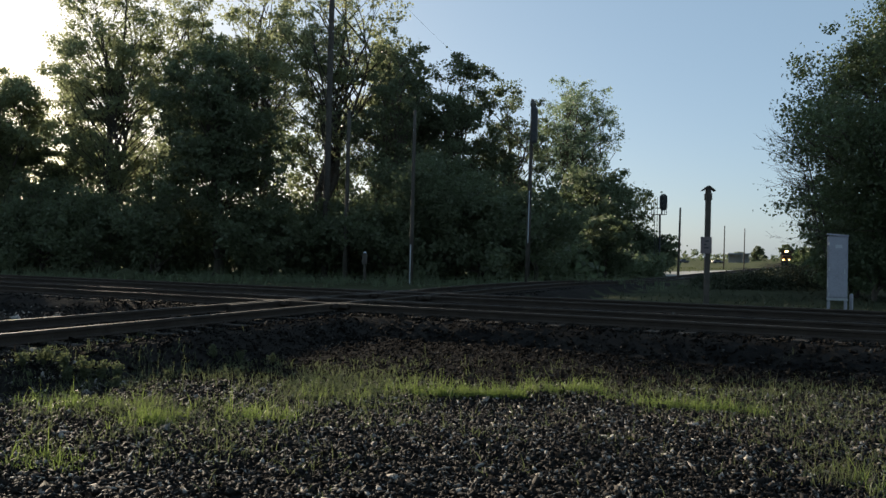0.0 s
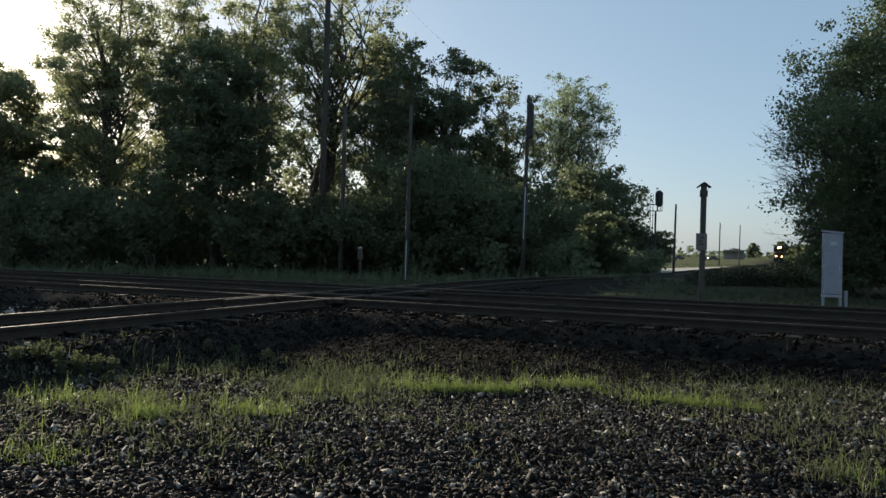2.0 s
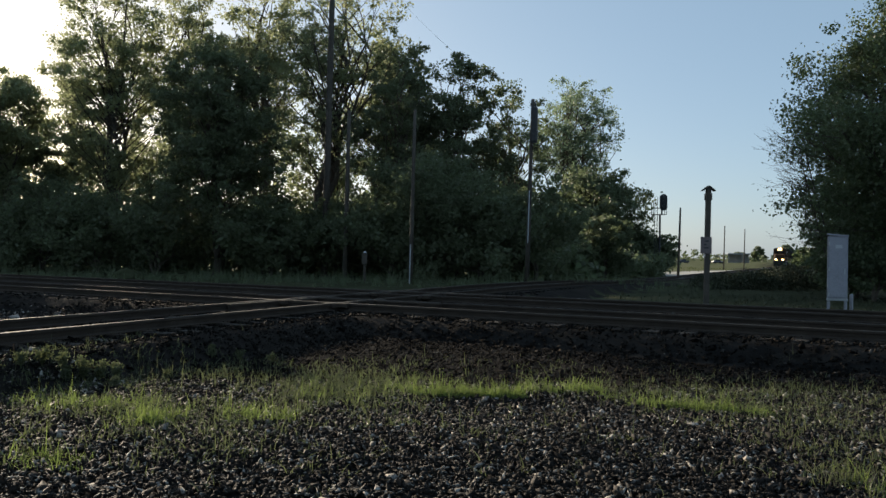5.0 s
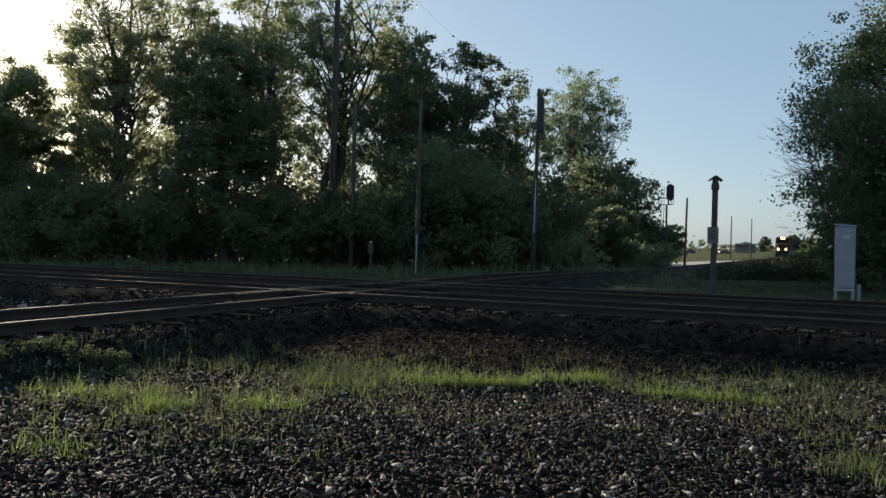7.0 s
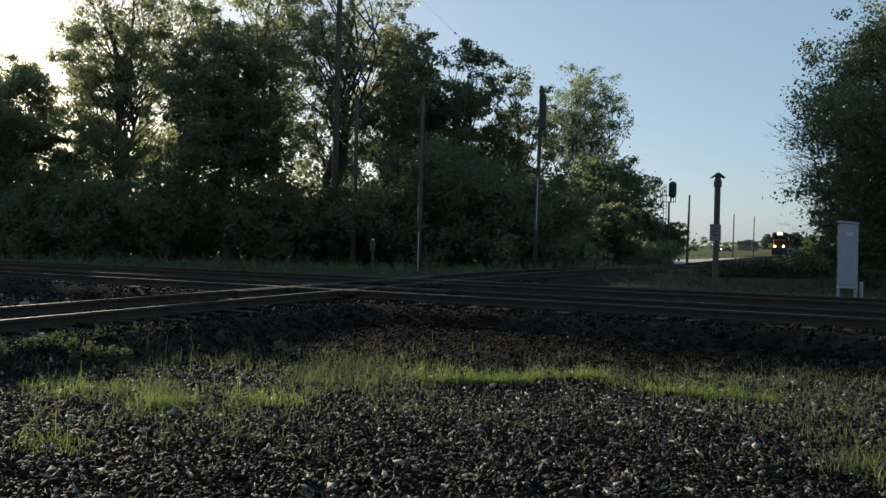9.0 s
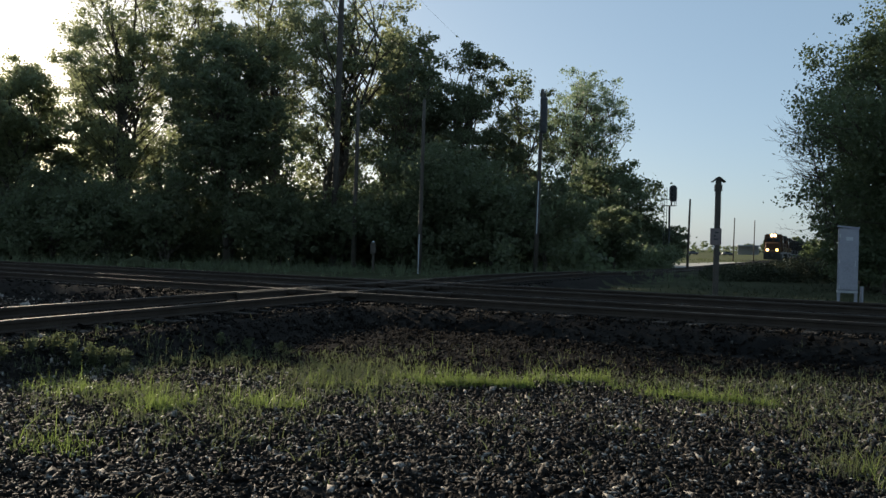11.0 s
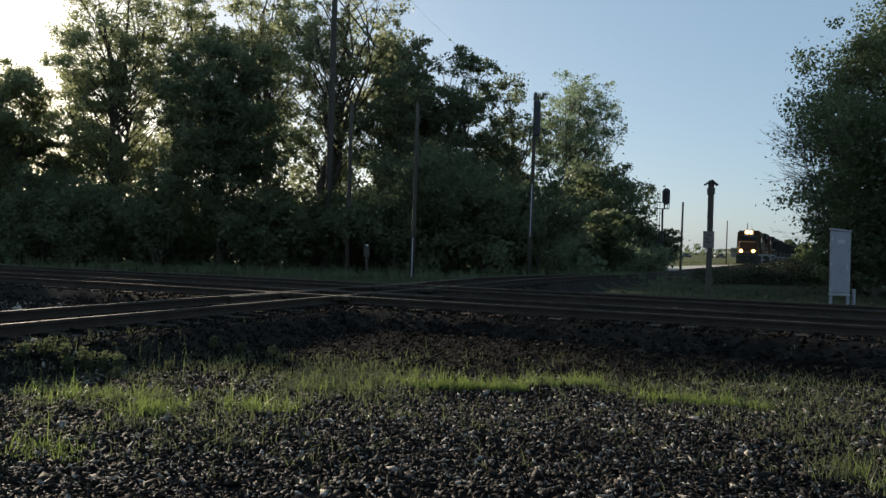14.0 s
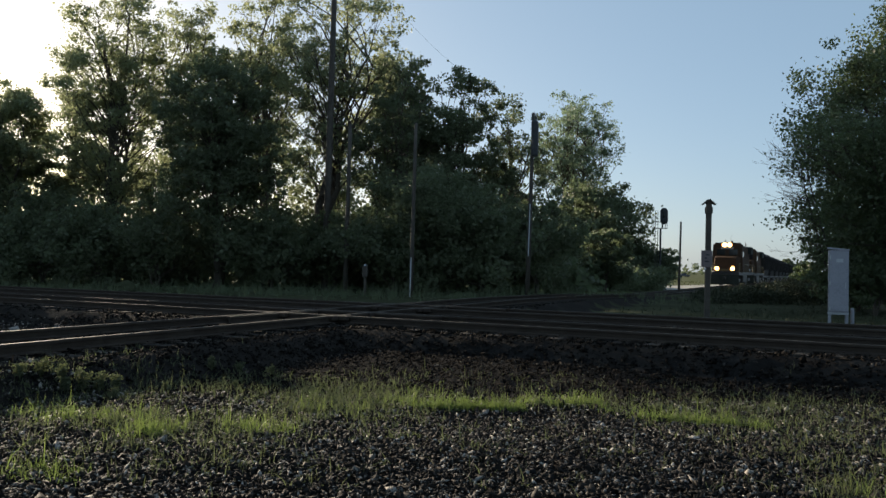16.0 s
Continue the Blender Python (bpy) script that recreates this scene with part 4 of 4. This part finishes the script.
def hopper_car():
    t = thing("hopper_car", Matrix(), "grimy dark covered hopper wagon behind the locomotives", "rail wagon", "train")
    b = box(bmesh.new(), (-9, 0, 2.9), (15.6, 3.0, 3.5), 0.0)
    for v in b.verts:
        if v.co.z < 2:
            v.co.x = -9 + (v.co.x + 9) * 0.78
            v.co.y *= 0.8
    bmesh.ops.bevel(b, geom=b.edges[:], offset=0.15, segments=2, affect="EDGES")
    part("body", b, M_CAR, t)
    for k in range(11):
        part("rib", box(bmesh.new(), (-2.2 - k * 1.36, 0, 3.2), (0.12, 3.12, 2.1), 0.02), M_CAR, t)
    part("roof_walk", box(bmesh.new(), (-9, 0, 4.7), (14.6, 1.0, 0.1), 0.02), M_GALV, t)
    for k in range(5):
        part("hatch", box(bmesh.new(), (-3.5 - k * 2.75, 0, 4.8), (1.6, 0.7, 0.12), 0.04), M_CAR, t)
    part("frame", box(bmesh.new(), (-9, 0, 1.05), (17.2, 2.4, 0.25), 0.03), M_DARKSTEEL, t)
    bogie(t, -2.6)
    bogie(t, -15.4)
    return t


TRAIN_RZ = -113.91
lead = locomotive(True)
second = locomotive(False)
wagons = [hopper_car()]
for _ in range(7):
    wagons.append(copy_thing(wagons[0], Matrix()))


# ---- grass and weeds in the gravel ----
def blades(rng, px, py, length, width, lean=0.6):
    """Grass blades of three bent pieces each, as arrays of corners and quads."""
    n = len(px)
    z = bed_height(px, py)
    a = rng.uniform(0, math.tau, n)
    ln = length * np.minimum(rng.lognormal(-0.25, 0.5, n), 2.2)
    out = np.abs(rng.normal(0, lean, n))
    w = width * rng.uniform(0.7, 1.3, n)
    dx, dy = np.cos(a), np.sin(a)
    s = rng.uniform(0, math.tau, n)
    sx, sy = np.cos(s), np.sin(s)
    rows = []
    for k, wk in ((0.0, 1.0), (0.4, 0.9), (0.75, 0.6), (1.0, 0.08)):
        bend = out * k ** 1.8 * ln
        cx, cy, cz = px + dx * bend, py + dy * bend, z - 0.01 + ln * k * (1 - 0.25 * np.minimum(out, 1) * k)
        rows.append(np.stack([cx - sx * w * wk / 2, cy - sy * w * wk / 2, cz], -1))
        rows.append(np.stack([cx + sx * w * wk / 2, cy + sy * w * wk / 2, cz], -1))
    v = np.stack(rows, 1).reshape(-1, 3)
    base = np.arange(n)[:, None, None] * 8
    f = base + np.array([[0, 1, 3, 2], [2, 3, 5, 4], [4, 5, 7, 6]])[None]
    return v, f.reshape(-1, 4)


def grass_patch(name, label, seed, patches, length, width, material=None):
    """patches: x, y, half width along x, half depth along y, tufts, blades per tuft."""
    rng = np.random.default_rng(seed)
    xs, ys, ls = [], [], []
    for x, y, rx, ry, tufts, per, *slant in patches:
        tx = x + rng.uniform(-1, 1, tufts) * rx * (1 if slant else rng.uniform(0.4, 1, tufts))
        ty = y + rng.normal(0, 0.5, tufts) * ry + (slant[0] if slant else 0) * (tx - x)
        k = np.repeat(np.arange(tufts), rng.poisson(per, tufts))
        xs.append(tx[k] + rng.normal(0, 0.04, len(k)))
        ys.append(ty[k] + rng.normal(0, 0.04, len(k)))
        ls.append(np.minimum(rng.lognormal(-0.1, 0.4, tufts), 1.9)[k])
    v, f = blades(rng, np.concatenate(xs), np.concatenate(ys), length * np.concatenate(ls), width)
    return tagged(new(name, raw_mesh(name, v, f, material or M_GRASS)), label, "grass", kind="stuff")


grass_patch("grass", "bright green grass strip growing through the gravel", 1,
            [(0.3, 8.75, 0.55, 0.12, 190, 14, 0.05), (1.3, 9.1, 0.42, 0.16, 90, 12, 0.1), (2.45, 8.1, 0.55, 0.16, 150, 12, -0.6), (-0.35, 8.9, 0.3, 0.2, 34, 12, 0.0), (1.75, 8.7, 0.2, 0.12, 11, 7, -0.5)], 0.085, 0.005)
grass_patch("grass", "patchy green grass tufts in the gravel", 2,
            [(-2.35, 6.95, 0.24, 0.3, 48, 14, 0.0), (-3.0, 7.6, 0.5, 0.35, 64, 10, 0.4), (-1.65, 7.2, 0.2, 0.25, 26, 13), (-1.0, 8.4, 0.5, 0.6, 40, 6), (-1.3, 7.2, 0.16, 0.16, 14, 12), (-2.55, 5.65, 0.28, 0.3, 22, 10),
             (-3.6, 7.9, 0.35, 0.2, 30, 8, 0.3), (2.75, 5.4, 0.2, 0.3, 14, 8), (-2.0, 7.15, 0.5, 0.3, 12, 7)], 0.088, 0.0055)
grass_patch("sparse_grass", "thin scattered grass among the stones", 3,
            [(-1.1, 8.9, 1.0, 0.9, 260, 4), (-3.0, 9.2, 1.6, 0.9, 110, 4), (2.4, 9.0, 2.6, 0.7, 150, 4), (-2.2, 6.6, 1.7, 1.0, 170, 4), (1.5, 6.6, 3.0, 1.5, 150, 2), (-0.5, 10.6, 5.0, 1.2, 240, 3), (4.5, 9.5, 2.0, 1.2, 160, 3), (2.65, 5.5, 0.35, 0.5, 55, 6), (-3.0, 9.9, 1.0, 0.6, 120, 5)], 0.075, 0.006, M_WEED)
# low broad-leaved creepers between the tufts
rng = np.random.default_rng(21)
cs = np.concatenate([np.stack([rng.normal(x, rx, n), rng.normal(y, ry, n), np.zeros(n)], -1) for x, y, rx, ry, n in
                     ((-1.05, 8.9, 0.5, 0.75, 420), (-2.6, 7.5, 0.6, 0.4, 200), (-2.0, 6.3, 1.0, 0.6, 110), (3.0, 7.8, 0.6, 0.6, 150), (3.0, 6.4, 0.5, 0.5, 80), (0.2, 7.0, 1.2, 0.7, 60), (0.3, 9.3, 0.9, 0.25, 40), (2.3, 9.0, 0.9, 0.35, 60), (-3.9, 9.0, 0.5, 0.4, 110), (-2.4, 10.6, 1.0, 0.5, 90), (4.2, 9.2, 0.9, 0.7, 90))])
near = np.repeat(np.arange(len(cs)), 11)
v, f = blades(rng, cs[near, 0] + rng.normal(0, 0.05, len(near)), cs[near, 1] + rng.normal(0, 0.05, len(near)), np.full(len(near), 0.066), 0.009, 0.9)
tagged(new("creeping_weeds", raw_mesh("creeping_weeds", v, f, M_WEED)), "low green creeping weeds spread between the stones", "weeds", kind="stuff")
# tall dark weeds on the near side of the far track
rng = np.random.default_rng(31)
n = 620
wy, wr = rng.uniform(40, 52, n), rng.uniform(0.298, 0.47, n)
crest = -0.22 + 0.35 * np.clip((wr - 0.3) / 0.06, 0, 1) + 0.6 * np.clip((wr - 0.355) / 0.06, 0, 1) + 0.08 * np.sin(wr * 90) * np.sin(wy)
cs = np.stack([wr * wy, wy, -0.55 + (crest + 0.55) * rng.uniform(0.15, 0.85, n)], -1)
v, f = leaf_cloud(rng, cs, np.full(n, 0.32), np.full(n, 52), 0.115)
tagged(new("tall_weeds", raw_mesh("tall_weeds", v, f, M_LOW)), "thick tall dark weeds beside the far track", "weeds", kind="stuff")
grass_patch("verge_grass", "rough dark grass along the foot of the wood", 4,
            [(-18, 44, 14, 5, 620, 8), (-4, 42, 12, 5, 620, 8), (6, 43, 8, 5, 220, 8)], 0.32, 0.02, M_LEAF_DARK)
grass_patch("low_weeds", "short dark weeds on the earth beyond the main line", 6,
            [(12, 30, 7, 5, 400, 5), (17, 42, 10, 8, 350, 5), (24, 60, 10, 12, 250, 4), (10, 24, 4, 1.2, 200, 6), (34, 82, 8, 10, 150, 4)], 0.11, 0.02, M_LOW)
grass_patch("field_grass", "sunlit dry grass tufts across the field", 5,
            [(22, 118, 14, 12, 400, 5), (40, 160, 18, 18, 400, 5)], 0.3, 0.05, M_WEED)


def weed(x, y, size, seed):
    """A leafy weed: stem with whorls of broad leaves."""
    r = np.random.default_rng(seed)
    t = thing("weed", pose(x, y, float(bed_height(x, y)) - 0.01), "leafy grey-green weed growing in the gravel", "weed", "weeds")
    bm = bmesh.new()
    cs = []
    for k in range(7):
        a = r.uniform(0, math.tau)
        tip = (math.cos(a) * size * 0.5 * r.random(), math.sin(a) * size * 0.5 * r.random(), size * r.uniform(0.6, 1.1))
        tube(bm, [(0, 0, 0), (tip[0] * 0.4, tip[1] * 0.4, tip[2] * 0.6), tip], [0.006, 0.004, 0.002], 4, False)
        cs += [np.array(tip) * q for q in (0.45, 0.6, 0.75, 0.9, 1.0)]
    part("stem", bm, M_WEED, t)
    cs = np.array(cs)
    v, f = leaf_cloud(r, cs, np.full(len(cs), size * 0.17), np.full(len(cs), 12), size * 0.12)
    leaves = new("foliage", raw_mesh("foliage", v, f, M_WEED))
    leaves.parent = t
    return t


wr = random.Random(2)
for k, (x, y, s) in enumerate([(-4.25, 9.1, 0.2), (-4.05, 9.15, 0.22), (-3.85, 9.2, 0.24), (-3.7, 9.3, 0.22), (-4.35, 8.85, 0.18), (-3.55, 9.4, 0.2), (-3.95, 9.0, 0.2), (-3.0, 11.2, 0.16), (-2.66, 11.3, 0.15), (-2.2, 11.2, 0.13),
                               (-2.4, 10.0, 0.09), (-3.1, 9.6, 0.1), (-1.5, 9.6, 0.08), (-3.4, 8.9, 0.12), (-1.2, 8.2, 0.07), (-1.9, 9.2, 0.08), (-4.5, 8.5, 0.15)]):
    weed(x, y, s, 100 + k)


# ---- tracks and stones, piece by piece ----
main_near = track("main_track_near", MAIN_MID[0], MAIN_DIR, MAIN_N, -32, 150, -9, 24, "straight main line track on dark timber sleepers")
main_far = track("main_track_far", MAIN_MID[1], MAIN_DIR, MAIN_N, -34, 150, -8, 20, "second straight main line track on dark timber sleepers")
side_track = track("crossing_track", SIDE_MID, SIDE_DIR, SIDE_N, -14, 620, 2, 11.5, "single track that crosses the main line on the level", 0.004, bending=True)


def crossing_point(mid_main, mid_side):
    """Where a line at mid_main along MAIN_N meets one at mid_side along SIDE_N."""
    m = Matrix(((MAIN_N.x, MAIN_N.y), (SIDE_N.x, SIDE_N.y))).inverted()
    p = m @ Vector((mid_main, mid_side))
    return Vector((p.x, p.y, 0))


def diamond(mid):
    """Level crossing of two tracks: guard rails and bolted castings at the four meetings."""
    t = tagged(new("rail_diamond"), "worn steel rail diamond where the tracks cross", "rail crossing", group="rail diamonds", kind="structure")
    c = crossing_point(mid, SIDE_MID)
    for s in (-HALF + 0.11, HALF - 0.11):
        new("guard_rail", rail_mesh("guard_rail", c + MAIN_N * s - MAIN_DIR * 2.4, c + MAIN_N * s + MAIN_DIR * 2.4, -0.006)).parent = t
        new("guard_rail", rail_mesh("guard_rail", c + SIDE_N * s - SIDE_DIR * 2.4, c + SIDE_N * s + SIDE_DIR * 2.4, -0.009)).parent = t
    for a in (-HALF, HALF):
        for b in (-HALF, HALF):
            p = crossing_point(mid + a, SIDE_MID + b)
            bm = bmesh.new()
            box(bm, (0, 0, -0.045), (0.62, 0.24, 0.085), 0.015)
            box(bm, (0, 0, -0.047), (0.24, 0.62, 0.085), 0.015)
            f = part("frog_casting", bm, M_RAIL, t)
            f.matrix_basis = Matrix.Translation(p) @ pose(0, 0, 0, 0, 0, math.degrees(math.atan2(MAIN_DIR.y, MAIN_DIR.x)))
    return t


for mid in MAIN_MID:
    diamond(mid)


def stone_arrays(rng, px, py, size, lift=0.2):
    """Angular broken stones: jittered blocks, each turned at random."""
    n = len(px)
    spikes = np.array([[1, 0, 0], [-1, 0, 0], [0, 1, 0], [0, -1, 0], [0, 0, 1], [0, 0, -1]], float)
    sides = np.array([[0, 2, 4], [2, 1, 4], [1, 3, 4], [3, 0, 4], [2, 0, 5], [1, 2, 5], [3, 1, 5], [0, 3, 5]])
    v = spikes[None] * rng.uniform(0.6, 1.3, (n, 6, 1)) + rng.normal(0, 0.28, (n, 6, 3))
    v = v * rng.uniform(0.65, 1.0, (n, 1, 3)) * np.array([1.55, 1.0, 0.36])
    turn, tilt, way = rng.uniform(0, math.tau, n), np.abs(rng.normal(0, 0.95, n)), rng.uniform(0, math.tau, n)
    lay = np.stack([np.cos(tilt / 2), np.sin(tilt / 2) * np.cos(way), np.sin(tilt / 2) * np.sin(way), np.zeros(n)], -1)
    c, h = np.cos(turn / 2), np.sin(turn / 2)
    q = np.stack([c * lay[:, 0], c * lay[:, 1] - h * lay[:, 2], c * lay[:, 2] + h * lay[:, 1], h * lay[:, 0]], -1)
    w, x, y, z = q.T
    R = np.stack([np.stack([1 - 2 * (y * y + z * z), 2 * (x * y - z * w), 2 * (x * z + y * w)], -1),
                  np.stack([2 * (x * y + z * w), 1 - 2 * (x * x + z * z), 2 * (y * z - x * w)], -1),
                  np.stack([2 * (x * z - y * w), 2 * (y * z + x * w), 1 - 2 * (x * x + y * y)], -1)], 1)
    s = (size * rng.lognormal(0, 0.32, n))[:, None, None]
    v = np.einsum("nij,nkj->nki", R, v) * s
    v += np.stack([px, py, bed_height(px, py) + size * lift + rng.uniform(0, 0.3, n) * size], -1)[:, None]
    f = np.arange(n)[:, None, None] * 6 + sides[None]
    return v.reshape(-1, 3), f.reshape(-1, 3)


def stone_field(name, label, seed, n, x0, x1, y0, y1, size, keep, material=M_STONE):
    rng = np.random.default_rng(seed)
    px, py = rng.uniform(x0, x1, n), rng.uniform(y0, y1, n)
    ok = keep(px, py)
    v, f = stone_arrays(rng, px[ok], py[ok], size)
    return tagged(new(name, raw_mesh(name, v, f, material)), label, "gravel", kind="stuff")


inside = lambda x, y: np.abs(x) < 0.54 * y + 0.6
not_single = lambda x, y: ~((np.abs(x) < 0.9) & (y > 4.7) & (y < 5.05))
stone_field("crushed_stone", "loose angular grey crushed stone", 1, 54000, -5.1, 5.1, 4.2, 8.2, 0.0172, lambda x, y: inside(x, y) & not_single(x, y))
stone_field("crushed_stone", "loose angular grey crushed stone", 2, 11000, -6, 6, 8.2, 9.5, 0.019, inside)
# gravel beyond the grass takes the darker stone in place of tree shade
stone_field("ballast_stone", "gravel stones before the main line, tree shade painted into their dark colour", 6, 30000, -9, 9, 9.4, 15.5, 0.02, lambda x, y: inside(x, y) & (x * MAIN_N.x + y * MAIN_N.y < 12.3), M_STONE_SHADED)
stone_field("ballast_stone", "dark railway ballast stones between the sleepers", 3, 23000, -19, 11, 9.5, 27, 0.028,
            lambda x, y: inside(x, y) & (((x * MAIN_N.x + y * MAIN_N.y > 12.2) & (x * MAIN_N.x + y * MAIN_N.y < 20.5)) | (np.abs(x * SIDE_N.x + y * SIDE_N.y - SIDE_MID) < 2.2)), M_STONE_SHADED)
stone_field("crushed_stone", "loose angular grey crushed stone", 4, 16000, -19, -6, 12.5, 25, 0.034,
            lambda x, y: inside(x, y) & (x * MAIN_N.x + y * MAIN_N.y < 12.4) & (x * SIDE_N.x + y * SIDE_N.y < SIDE_MID - 2.0))
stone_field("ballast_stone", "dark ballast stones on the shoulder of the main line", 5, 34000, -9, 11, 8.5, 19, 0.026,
            lambda x, y: inside(x, y) & (x * MAIN_N.x + y * MAIN_N.y > 11.9) & (x * MAIN_N.x + y * MAIN_N.y < 13.3), M_STONE_SHADED)
stone_field("crushed_stone", "loose angular grey crushed stone", 7, 9000, -7, 7, -4, 8.2, 0.03, lambda x, y: (np.abs(x) > 0.54 * np.maximum(y, 0) + 0.6) | (y < 4.2))
stone_meshes = []
rng = np.random.default_rng(9)
for k in range(10):
    v, f = stone_arrays(rng, np.zeros(1), np.zeros(1), 0.02)
    v = v - v.mean(0)
    stone_meshes.append(raw_mesh("stone", v, f, M_STONE_PART))
for k in range(300):
    x, y = rng.uniform(-0.9, 0.9), rng.uniform(4.7, 5.05)
    piece("stone", stone_meshes[k % 10], ground, pose(x, y, float(bed_height(x, y)) + 0.008, *rng.uniform(0, 360, 3)))


# ---- motion of the train ----
def motions():
    """The train rolls towards the crossing, gathering speed from 9 to 14 m/s."""
    for vehicle, behind in [(lead, 0.0), (second, 22.6)] + [(w, 45.4 + 18.3 * k) for k, w in enumerate(wagons)]:
        rows = []
        for k in range(0, 33):
            t = k * 0.5
            s = 96.8 + 14.2 * (16 - t) - 0.163 * (16 - t) ** 2 + behind
            p = SIDE_N * (SIDE_MID + float(sway(s))) + SIDE_DIR * s
            rows.append((t, pose(p.x, p.y, float(grade(s)) + 0.01, 0, 0, TRAIN_RZ)))
        walk(vehicle, rows)


motions()
